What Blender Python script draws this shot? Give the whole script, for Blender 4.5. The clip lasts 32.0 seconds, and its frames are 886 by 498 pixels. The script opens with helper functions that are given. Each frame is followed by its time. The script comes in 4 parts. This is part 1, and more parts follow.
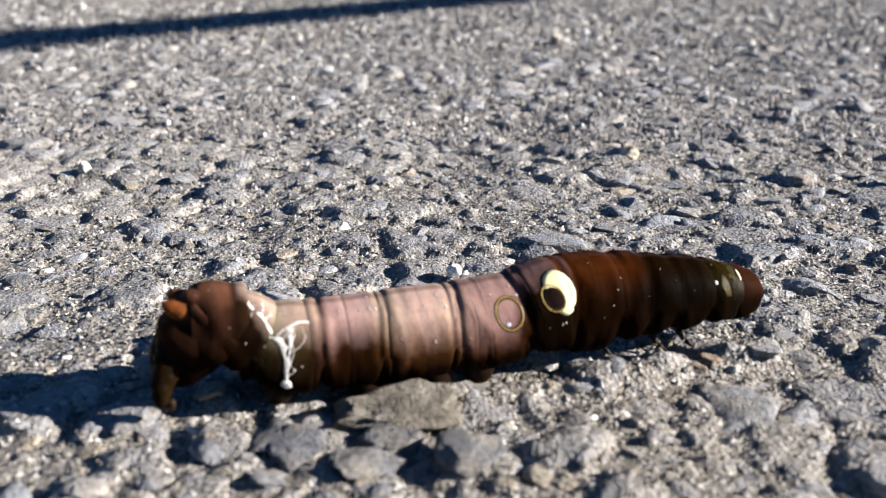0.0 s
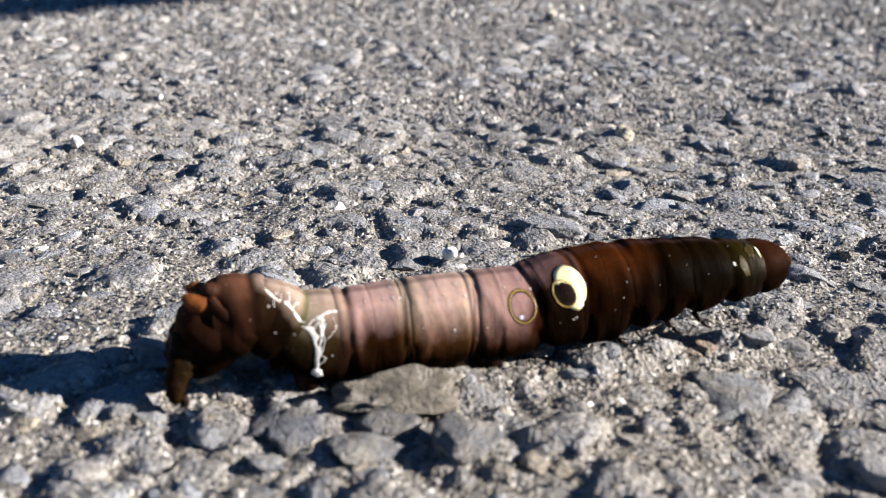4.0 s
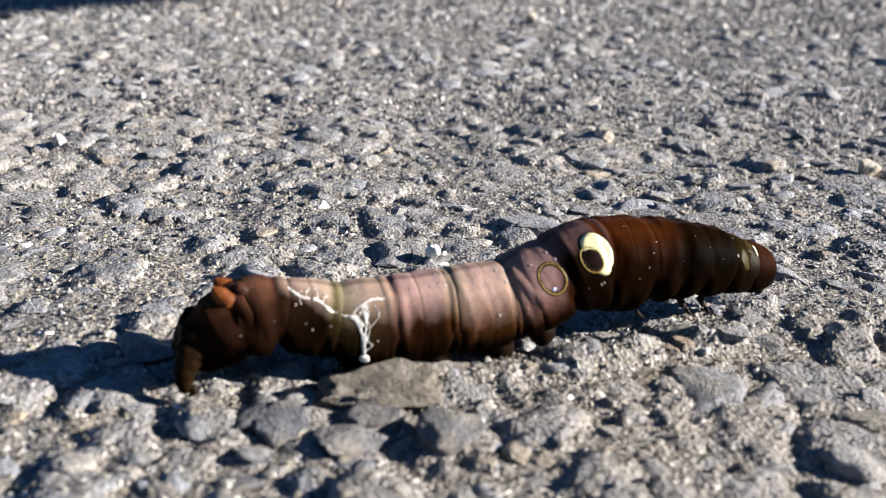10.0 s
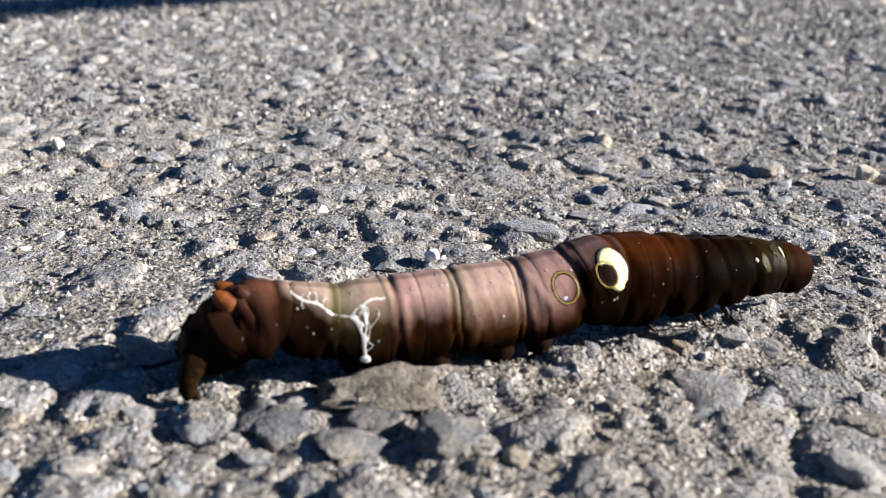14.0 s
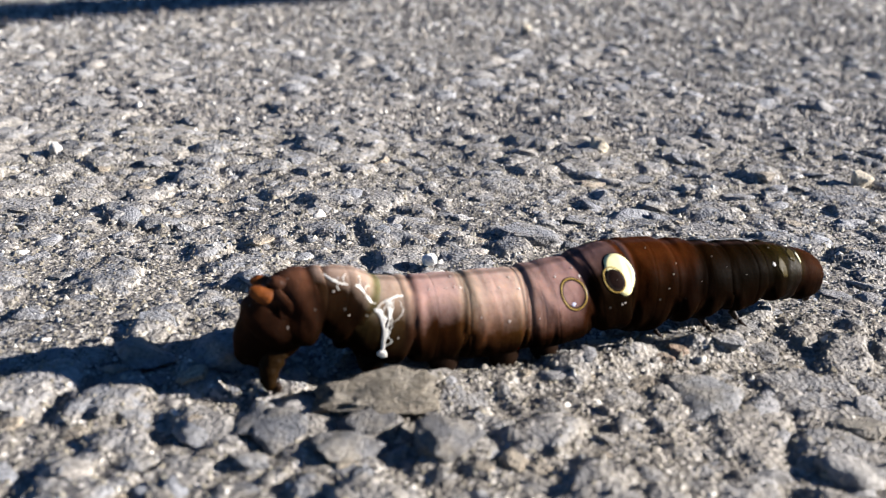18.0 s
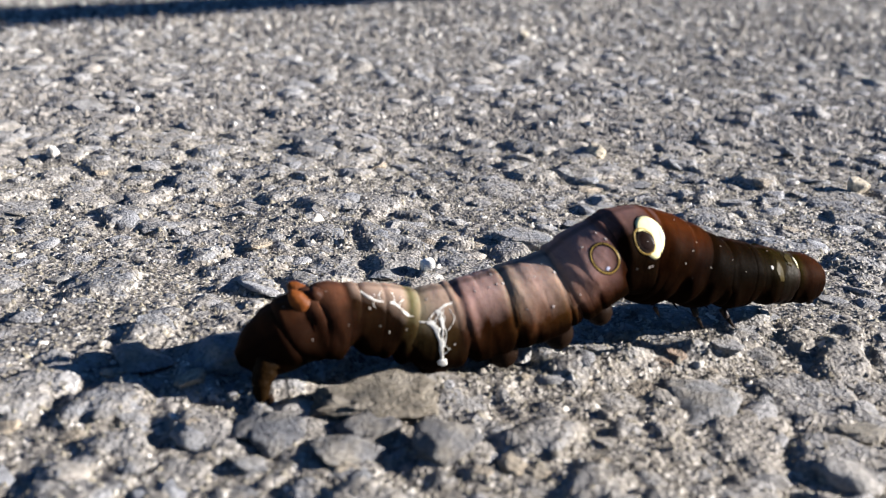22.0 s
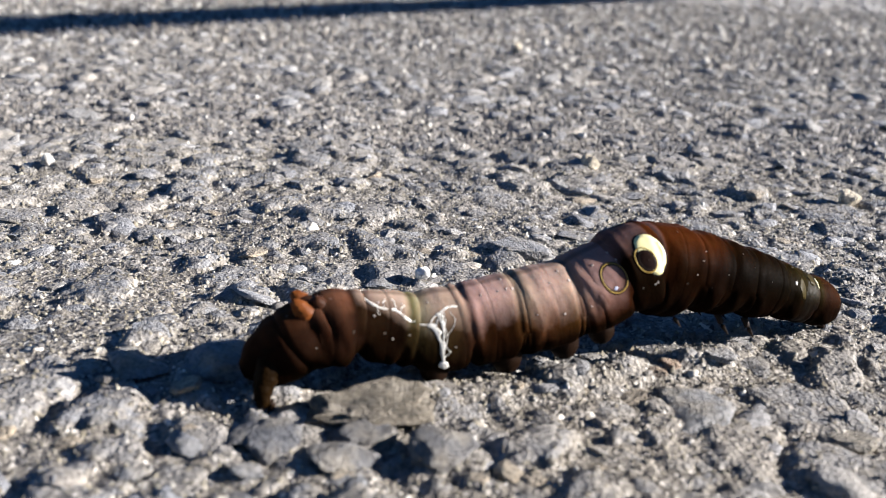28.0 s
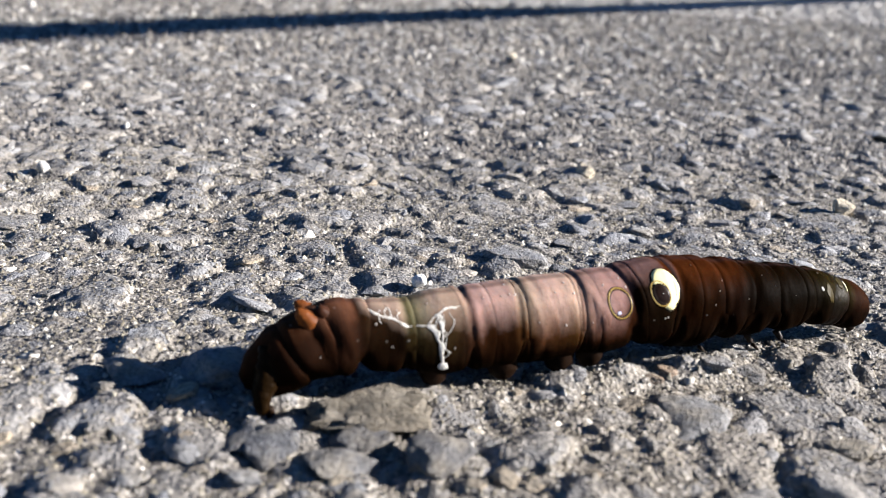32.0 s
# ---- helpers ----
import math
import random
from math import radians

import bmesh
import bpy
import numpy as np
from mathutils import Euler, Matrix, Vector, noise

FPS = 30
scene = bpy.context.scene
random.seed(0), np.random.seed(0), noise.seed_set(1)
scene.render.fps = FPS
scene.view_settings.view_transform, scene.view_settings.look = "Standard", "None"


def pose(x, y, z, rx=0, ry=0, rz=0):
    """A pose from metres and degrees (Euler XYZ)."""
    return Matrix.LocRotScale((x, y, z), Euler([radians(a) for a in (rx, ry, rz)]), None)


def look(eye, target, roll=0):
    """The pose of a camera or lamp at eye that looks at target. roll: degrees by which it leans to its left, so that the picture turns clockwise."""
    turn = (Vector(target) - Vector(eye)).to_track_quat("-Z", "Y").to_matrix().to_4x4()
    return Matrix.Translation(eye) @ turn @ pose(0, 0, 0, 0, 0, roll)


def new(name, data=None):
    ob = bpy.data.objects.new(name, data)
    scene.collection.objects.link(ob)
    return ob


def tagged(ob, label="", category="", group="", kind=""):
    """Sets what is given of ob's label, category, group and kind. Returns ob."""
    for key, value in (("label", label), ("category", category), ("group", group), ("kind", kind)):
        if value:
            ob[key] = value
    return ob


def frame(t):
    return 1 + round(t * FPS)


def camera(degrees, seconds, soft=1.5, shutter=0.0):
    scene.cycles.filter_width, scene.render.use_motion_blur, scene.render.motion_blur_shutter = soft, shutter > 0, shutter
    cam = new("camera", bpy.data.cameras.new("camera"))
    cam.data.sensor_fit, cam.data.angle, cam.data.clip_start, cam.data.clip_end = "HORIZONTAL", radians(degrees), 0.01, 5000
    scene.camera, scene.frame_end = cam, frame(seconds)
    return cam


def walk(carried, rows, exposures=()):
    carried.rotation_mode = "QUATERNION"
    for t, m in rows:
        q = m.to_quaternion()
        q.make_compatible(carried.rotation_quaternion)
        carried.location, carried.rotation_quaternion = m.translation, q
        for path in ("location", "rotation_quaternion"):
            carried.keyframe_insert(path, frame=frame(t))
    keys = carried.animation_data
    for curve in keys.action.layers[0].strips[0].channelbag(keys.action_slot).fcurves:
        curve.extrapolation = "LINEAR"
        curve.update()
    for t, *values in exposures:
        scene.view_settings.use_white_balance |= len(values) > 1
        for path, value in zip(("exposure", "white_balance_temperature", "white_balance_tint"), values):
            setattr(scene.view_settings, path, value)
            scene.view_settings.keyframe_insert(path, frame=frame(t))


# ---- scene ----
MM = 0.001
cam = camera(54.0, 32.0, soft=0.6)
cam.data.dof.use_dof = True
cam.data.dof.focus_distance = 0.089
cam.data.dof.aperture_fstop = 46.0
walk(cam, [
    (0.0, pose(-0.00014, -0.00087, 0.03268, 69.485, -0.154, -0.005)),
    (0.5, pose(-0.00012, -0.00088, 0.03270, 69.514, -0.187, 0.006)),
    (1.0, pose(-0.00012, -0.00088, 0.03275, 69.534, -0.258, 0.005)),
    (1.5, pose(-0.00018, -0.00084, 0.03287, 69.493, -0.381, -0.021)),
    (2.0, pose(-0.00030, -0.00074, 0.03310, 69.296, -0.551, -0.066)),
    (2.5, pose(-0.00045, -0.00061, 0.03335, 68.856, -0.716, -0.131)),
    (3.0, pose(-0.00061, -0.00050, 0.03348, 68.299, -0.842, -0.213)),
    (3.5, pose(-0.00071, -0.00043, 0.03351, 67.945, -0.911, -0.270)),
    (5.5, pose(-0.00117, -0.00149, 0.03371, 67.446, -1.490, -1.051)),
    (6.0, pose(-0.00119, -0.00163, 0.03375, 67.436, -1.540, -1.144)),
    (6.5, pose(-0.00121, -0.00178, 0.03379, 67.440, -1.595, -1.262)),
    (7.0, pose(-0.00121, -0.00185, 0.03380, 67.475, -1.622, -1.336)),
    (7.5, pose(-0.00119, -0.00187, 0.03379, 67.532, -1.647, -1.385)),
    (8.0, pose(-0.00121, -0.00186, 0.03375, 67.610, -1.678, -1.440)),
    (8.5, pose(-0.00123, -0.00187, 0.03368, 67.704, -1.694, -1.501)),
    (9.0, pose(-0.00123, -0.00188, 0.03364, 67.781, -1.701, -1.552)),
    (9.5, pose(-0.00121, -0.00189, 0.03365, 67.834, -1.705, -1.582)),
    (10.0, pose(-0.00119, -0.00190, 0.03365, 67.881, -1.711, -1.600)),
    (10.5, pose(-0.00121, -0.00191, 0.03364, 67.923, -1.733, -1.627)),
    (11.0, pose(-0.00125, -0.00194, 0.03362, 67.972, -1.746, -1.654)),
    (11.5, pose(-0.00126, -0.00197, 0.03361, 68.024, -1.752, -1.669)),
    (12.0, pose(-0.00129, -0.00199, 0.03362, 68.070, -1.784, -1.680)),
    (12.5, pose(-0.00133, -0.00201, 0.03360, 68.122, -1.820, -1.702)),
    (13.0, pose(-0.00137, -0.00201, 0.03357, 68.177, -1.847, -1.727)),
    (13.5, pose(-0.00141, -0.00200, 0.03354, 68.215, -1.872, -1.749)),
    (14.0, pose(-0.00143, -0.00199, 0.03355, 68.241, -1.890, -1.759)),
    (14.5, pose(-0.00143, -0.00199, 0.03354, 68.265, -1.904, -1.760)),
    (16.5, pose(-0.00147, -0.00211, 0.03350, 68.434, -1.954, -1.852)),
    (17.0, pose(-0.00147, -0.00215, 0.03351, 68.475, -1.967, -1.867)),
    (17.5, pose(-0.00149, -0.00221, 0.03352, 68.549, -2.008, -1.901)),
    (18.0, pose(-0.00152, -0.00227, 0.03351, 68.628, -2.050, -1.938)),
    (18.5, pose(-0.00155, -0.00234, 0.03350, 68.699, -2.065, -1.976)),
    (19.0, pose(-0.00157, -0.00237, 0.03347, 68.777, -2.083, -2.008)),
    (19.5, pose(-0.00160, -0.00239, 0.03342, 68.859, -2.127, -2.031)),
    (20.0, pose(-0.00163, -0.00240, 0.03341, 68.913, -2.168, -2.049)),
    (20.5, pose(-0.00165, -0.00239, 0.03342, 68.946, -2.191, -2.065)),
    (21.0, pose(-0.00166, -0.00237, 0.03340, 68.981, -2.214, -2.079)),
    (21.5, pose(-0.00168, -0.00235, 0.03337, 69.011, -2.247, -2.092)),
    (22.0, pose(-0.00173, -0.00236, 0.03336, 69.043, -2.302, -2.129)),
    (22.5, pose(-0.00181, -0.00243, 0.03337, 69.091, -2.383, -2.199)),
    (23.0, pose(-0.00187, -0.00251, 0.03337, 69.159, -2.468, -2.262)),
    (23.5, pose(-0.00191, -0.00258, 0.03337, 69.232, -2.531, -2.308)),
    (24.0, pose(-0.00194, -0.00266, 0.03337, 69.301, -2.579, -2.353)),
    (24.5, pose(-0.00195, -0.00270, 0.03337, 69.369, -2.618, -2.390)),
    (25.0, pose(-0.00197, -0.00271, 0.03334, 69.437, -2.657, -2.420)),
    (25.5, pose(-0.00200, -0.00272, 0.03333, 69.477, -2.690, -2.439)),
    (27.5, pose(-0.00206, -0.00271, 0.03323, 69.793, -2.747, -2.516)),
    (28.0, pose(-0.00209, -0.00273, 0.03323, 69.820, -2.772, -2.537)),
    (28.5, pose(-0.00211, -0.00277, 0.03322, 69.888, -2.798, -2.587)),
    (29.0, pose(-0.00214, -0.00280, 0.03319, 69.981, -2.824, -2.640)),
    (29.5, pose(-0.00218, -0.00281, 0.03317, 70.072, -2.862, -2.696)),
    (30.0, pose(-0.00224, -0.00283, 0.03316, 70.157, -2.910, -2.754)),
    (30.5, pose(-0.00231, -0.00284, 0.03315, 70.243, -2.963, -2.807)),
    (31.0, pose(-0.00235, -0.00285, 0.03312, 70.333, -2.999, -2.848)),
    (31.5, pose(-0.00237, -0.00289, 0.03307, 70.429, -3.012, -2.882)),
    (32.0, pose(-0.00239, -0.00293, 0.03304, 70.490, -3.018, -2.903)),
], exposures=((0.0, 1.58), (32.0, 1.58)))

# ---- world and sun ----
SUN_AZIMUTH, SUN_HEIGHT = radians(-2.5), radians(21.0)   # from +x towards +y; above the ground
world = bpy.data.worlds.new("sky")
scene.world = world
world.use_nodes = True
sky = world.node_tree.nodes.new("ShaderNodeTexSky")
sky.sky_type, sky.sun_disc = "NISHITA", False
sky.dust_density, sky.ozone_density = 0.0, 10.0
sky.sun_elevation, sky.sun_rotation = SUN_HEIGHT, radians(90) - SUN_AZIMUTH
world.node_tree.nodes["Background"].inputs["Strength"].default_value = 0.029
world.node_tree.links.new(sky.outputs[0], world.node_tree.nodes["Background"].inputs["Color"])
sun = new("sun", bpy.data.lights.new("sun", "SUN"))
sun.data.energy, sun.data.angle, sun.data.color = 5.0, radians(0.55), (1.0, 0.952, 0.922)
to_sun = Vector((math.cos(SUN_AZIMUTH) * math.cos(SUN_HEIGHT), math.sin(SUN_AZIMUTH) * math.cos(SUN_HEIGHT), math.sin(SUN_HEIGHT)))
sun.matrix_world = look(to_sun * 3, (0, 0, 0))


# ---- materials ----
class Nodes:
    """A small builder for one material's nodes."""

    def __init__(self, name, roughness=0.8, ground=False):
        self.material = bpy.data.materials.new(name)
        self.material.use_nodes = True
        self.tree = self.material.node_tree
        self.surface = self.tree.nodes["Principled BSDF"]
        self.surface.inputs["Roughness"].default_value = roughness
        self.place = self.add("ShaderNodeNewGeometry").outputs["Position"] if ground else self.add("ShaderNodeTexCoord").outputs["Object"]

    def add(self, kind, **inputs):
        node = self.tree.nodes.new(kind)
        for key, value in inputs.items():
            self.put(node.inputs[key], value)
        return node

    def put(self, socket, value):
        if isinstance(value, bpy.types.NodeSocket):
            self.tree.links.new(value, socket)
        else:
            socket.default_value = value

    def noise(self, scale, detail=3.0, rough=0.55, vector=None):
        return self.add("ShaderNodeTexNoise", Vector=vector or self.place, Scale=scale, Detail=detail, Roughness=rough).outputs["Fac"]

    def cells(self, scale, what="Distance", vector=None):
        return self.add("ShaderNodeTexVoronoi", Vector=vector or self.place, Scale=scale).outputs[what]

    def ramp(self, value, *stops):
        node = self.add("ShaderNodeValToRGB", Fac=value)
        ramp = node.color_ramp
        while len(ramp.elements) < len(stops):
            ramp.elements.new(0.5)
        for element, (at, colour) in zip(ramp.elements, stops):
            element.position = at
            element.color = (*colour, 1) if len(colour) == 3 else colour
        return node.outputs["Color"]

    def blend(self, value, *stops):
        colour = self.ramp(value, *stops)
        colour.node.color_ramp.interpolation = "B_SPLINE"
        return colour

    def grey(self, value, low, high, start=0.3, stop=0.7):
        node = self.add("ShaderNodeMapRange", Value=value)
        for key, number in zip(("From Min", "From Max", "To Min", "To Max"), (start, stop, low, high)):
            node.inputs[key].default_value = number
        return node.outputs["Result"]

    def mix(self, fac, a, b, how="MIX"):
        node = self.tree.nodes.new("ShaderNodeMix")
        node.data_type, node.blend_type = "RGBA", how
        self.put(node.inputs[0], fac)
        self.put(node.inputs[6], (*a, 1) if isinstance(a, tuple) else a)
        self.put(node.inputs[7], (*b, 1) if isinstance(b, tuple) else b)
        return node.outputs[2]

    def maths(self, how, a, b=0.0):
        node = self.tree.nodes.new("ShaderNodeMath")
        node.operation = how
        self.put(node.inputs[0], a)
        self.put(node.inputs[1], b)
        return node.outputs[0]

    def finish(self, colour, height=None, depth=0.0001, roughness=None, strength=1.0):
        self.put(self.surface.inputs["Base Color"], (*colour, 1) if isinstance(colour, tuple) else colour)
        if roughness is not None:
            self.put(self.surface.inputs["Roughness"], roughness)
        if height is not None:
            bump = self.add("ShaderNodeBump", Height=height, Distance=depth, Strength=strength)
            self.tree.links.new(bump.outputs[0], self.surface.inputs["Normal"])
        return self.material


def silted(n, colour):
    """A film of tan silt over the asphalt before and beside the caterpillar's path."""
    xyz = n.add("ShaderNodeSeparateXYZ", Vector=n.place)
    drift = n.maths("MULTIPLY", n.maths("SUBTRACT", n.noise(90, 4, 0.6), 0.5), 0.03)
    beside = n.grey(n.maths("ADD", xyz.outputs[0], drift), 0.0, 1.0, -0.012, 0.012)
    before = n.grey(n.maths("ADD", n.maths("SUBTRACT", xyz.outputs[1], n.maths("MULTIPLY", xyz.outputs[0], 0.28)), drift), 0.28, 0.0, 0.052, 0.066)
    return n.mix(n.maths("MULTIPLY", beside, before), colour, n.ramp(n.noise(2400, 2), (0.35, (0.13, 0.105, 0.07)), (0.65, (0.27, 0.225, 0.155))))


def asphalt_material():
    """Binder full of sharp sand, with stones that lie bare where the ground's own attribute says so."""
    n = Nodes("weathered_asphalt", 0.85, True)
    bare, lot = n.add("ShaderNodeAttribute"), n.add("ShaderNodeAttribute")
    bare.attribute_name, lot.attribute_name = "bare", "lot"
    grains = n.add("ShaderNodeSeparateColor", Color=n.cells(2600, "Color")).outputs[0]
    sand = n.ramp(grains, (0.0, (0.045, 0.04, 0.036)), (0.35, (0.16, 0.142, 0.12)), (0.75, (0.27, 0.24, 0.196)), (0.97, (0.5, 0.465, 0.41)))
    stone = n.ramp(lot.outputs["Fac"], (0.0, (0.125, 0.13, 0.141)), (0.3, (0.185, 0.19, 0.2)), (0.55, (0.245, 0.243, 0.242)), (0.75, (0.28, 0.258, 0.228)), (0.9, (0.21, 0.212, 0.218)), (1.0, (0.33, 0.3, 0.255)))
    speckle = n.ramp(n.noise(2300, 4, 0.7), (0.32, (0.5, 0.5, 0.52)), (0.5, (1, 1, 1)), (0.72, (1.5, 1.46, 1.38)))
    dusted = n.mix(n.grey(n.noise(420, 4, 0.65), 0.0, 0.85, 0.42, 0.6), n.mix(1.0, stone, speckle, "MULTIPLY"), sand)
    edge = n.maths("ADD", bare.outputs["Fac"], n.maths("MULTIPLY", n.maths("SUBTRACT", n.noise(900, 3, 0.6), 0.5), 0.7))
    colour = n.mix(n.grey(edge, 0.0, 1.0, 0.42, 0.66), sand, dusted)
    colour = n.mix(n.grey(n.noise(14, 3), 0.0, 0.25), colour, (0.17, 0.172, 0.18))
    xyz = n.add("ShaderNodeSeparateXYZ", Vector=n.place)
    across = n.maths("SUBTRACT", n.maths("MULTIPLY", xyz.outputs[1], 0.69), n.maths("MULTIPLY", xyz.outputs[0], 0.724))
    verge = n.grey(n.maths("ADD", across, n.maths("MULTIPLY", n.noise(30, 3), 0.05)), 0.0, 0.7, 0.375, 0.42)
    colour = n.mix(verge, colour, (0.36, 0.3, 0.22))
    colour = n.mix(n.grey(n.maths("ADD", across, n.maths("MULTIPLY", n.noise(22, 4), 0.12)), 0.0, 0.55, 0.1, 0.34), colour, (0.42, 0.395, 0.35))
    height = n.maths("ADD", n.maths("MULTIPLY", n.cells(2600), 0.5), n.noise(1300, 5, 0.7))
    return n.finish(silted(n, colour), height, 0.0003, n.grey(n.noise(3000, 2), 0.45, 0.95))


def stone_material(name, low, high, island=False, rough=(0.5, 0.85)):
    n = Nodes(name, 0.7, True)
    if island:
        pick = n.add("ShaderNodeNewGeometry").outputs["Random Per Island"]
    else:
        pick = n.add("ShaderNodeObjectInfo").outputs["Random"]
    body = n.mix(pick, low, high)
    speckle = n.ramp(n.noise(2300, 4, 0.7), (0.32, (0.45, 0.45, 0.47)), (0.5, (1, 1, 1)), (0.72, (1.55, 1.5, 1.4)))
    stained = n.mix(n.grey(n.noise(380, 4, 0.65), 0.0, 0.75, 0.44, 0.64), n.mix(1.0, body, speckle, "MULTIPLY"), n.ramp(n.noise(2600, 2), (0.35, (0.16, 0.14, 0.11)), (0.65, (0.33, 0.295, 0.24))))
    height = n.maths("ADD", n.noise(700, 6, 0.72), n.maths("MULTIPLY", n.noise(4200, 2), 0.3))
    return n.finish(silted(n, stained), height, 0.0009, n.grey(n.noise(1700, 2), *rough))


def mixed_stone_material():
    n = Nodes("mixed_aggregate", 0.7, True)
    pick = n.add("ShaderNodeNewGeometry").outputs["Random Per Island"]
    body = n.ramp(pick, (0.0, (0.215, 0.223, 0.242)), (0.3, (0.29, 0.299, 0.318)), (0.6, (0.34, 0.341, 0.35)), (0.8, (0.37, 0.352, 0.33)), (0.93, (0.41, 0.37, 0.32)), (0.99, (0.55, 0.535, 0.51)))
    speckle = n.ramp(n.noise(2300, 4, 0.7), (0.32, (0.5, 0.5, 0.52)), (0.5, (1, 1, 1)), (0.72, (1.5, 1.45, 1.38)))
    stained = n.mix(n.grey(n.noise(330, 3), 0.0, 0.45, 0.45, 0.75), n.mix(1.0, body, speckle, "MULTIPLY"), (0.22, 0.2, 0.17))
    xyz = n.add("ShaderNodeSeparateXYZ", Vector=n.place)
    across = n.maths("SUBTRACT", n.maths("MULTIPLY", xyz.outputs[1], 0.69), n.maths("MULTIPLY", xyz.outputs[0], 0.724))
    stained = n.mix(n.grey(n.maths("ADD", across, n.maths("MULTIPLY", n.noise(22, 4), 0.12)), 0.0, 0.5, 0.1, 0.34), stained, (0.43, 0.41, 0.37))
    height = n.maths("ADD", n.noise(700, 6, 0.72), n.maths("MULTIPLY", n.noise(4200, 2), 0.3))
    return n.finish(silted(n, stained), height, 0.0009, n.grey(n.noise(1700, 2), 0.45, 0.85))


def grit_material(name, warm):
    n = Nodes(name, 0.5, True)
    pick = n.add("ShaderNodeNewGeometry").outputs["Random Per Island"]
    body = n.ramp(pick, (0.0, (0.06, 0.06, 0.066)), (0.35, (0.15, 0.14 - 0.004 * warm, 0.13 - 0.024 * warm)), (0.75, (0.255, 0.23 - 0.006 * warm, 0.196 - 0.04 * warm)), (0.92, (0.38, 0.35, 0.3 - 0.03 * warm)), (0.97, (0.7, 0.67, 0.6)))
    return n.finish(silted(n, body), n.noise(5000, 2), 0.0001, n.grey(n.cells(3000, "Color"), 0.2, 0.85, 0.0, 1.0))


def skin_material(name, gloss=0.5, coat=0.0, shine=0.005):
    """Soft larva skin. The body's own coordinates (along, and from back to belly) carry the saddle, the flanks and the
    blotches, and painted shade on the underside.
    """
    n = Nodes(name, gloss)
    uv = n.add("ShaderNodeUVMap")
    uv.uv_map = "body"
    xy = n.add("ShaderNodeSeparateXYZ", Vector=uv.outputs[0])
    wander = n.maths("MULTIPLY", n.maths("SUBTRACT", n.noise(420, 3, 0.6), 0.5), 0.005)
    u = n.maths("ADD", xy.outputs[0], wander)
    at = lambda node, colour: ((node + 1) / 11, colour)
    back = n.ramp(u, *[at(*stop) for stop in SKIN_BACK])
    flank = n.ramp(u, *[at(*stop) for stop in SKIN_FLANK])
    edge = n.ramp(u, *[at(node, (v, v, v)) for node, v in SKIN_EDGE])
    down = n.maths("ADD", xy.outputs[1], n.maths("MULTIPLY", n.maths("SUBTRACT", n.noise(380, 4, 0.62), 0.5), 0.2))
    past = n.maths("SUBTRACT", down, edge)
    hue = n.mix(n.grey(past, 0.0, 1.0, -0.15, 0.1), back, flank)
    # dark belly skin with underside shade painted in: near-black downwards
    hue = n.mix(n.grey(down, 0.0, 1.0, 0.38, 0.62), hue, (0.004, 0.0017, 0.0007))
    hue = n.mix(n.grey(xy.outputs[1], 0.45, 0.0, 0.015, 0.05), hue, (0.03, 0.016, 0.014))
    mottle = n.ramp(n.noise(650, 4, 0.7), (0.3, (0.72, 0.68, 0.64)), (0.5, (1, 1, 1)), (0.72, (1.25, 1.2, 1.12)))
    hue = n.mix(1.0, hue, mottle, "MULTIPLY")
    hue = n.mix(n.grey(n.noise(170, 3), 0.0, 0.25, 0.55, 0.7), hue, n.mix(1.0, hue, (0.42, 0.4, 0.3), "MULTIPLY"))
    dots = n.grey(n.cells(560), 1.0, 0.0, 0.035, 0.06)
    colour = n.mix(n.maths("MULTIPLY", dots, 0.16), hue, (0.5, 0.46, 0.42))
    stretch = n.add("ShaderNodeMapping", Vector=n.place)
    stretch.inputs["Scale"].default_value = (2.6, 1.0, 1.0)
    folds = n.maths("ADD", n.noise(230, 1.5, 0.5, stretch.outputs[0]), n.maths("MULTIPLY", n.noise(800, 2, 0.5, stretch.outputs[0]), 0.4))
    pores = n.noise(4200, 2)
    s = n.surface
    s.inputs["Subsurface Weight"].default_value = 0.2
    s.inputs["Subsurface Radius"].default_value = (1.0, 0.45, 0.25)
    s.inputs["Subsurface Scale"].default_value = 0.0006
    s.inputs["Specular IOR Level"].default_value = shine
    s.inputs["Coat Weight"].default_value = coat
    s.inputs["Coat Roughness"].default_value = 0.2
    return n.finish(colour, n.maths("ADD", folds, n.maths("MULTIPLY", pores, 0.25)), 0.00008, n.grey(pores, gloss, gloss + 0.15))


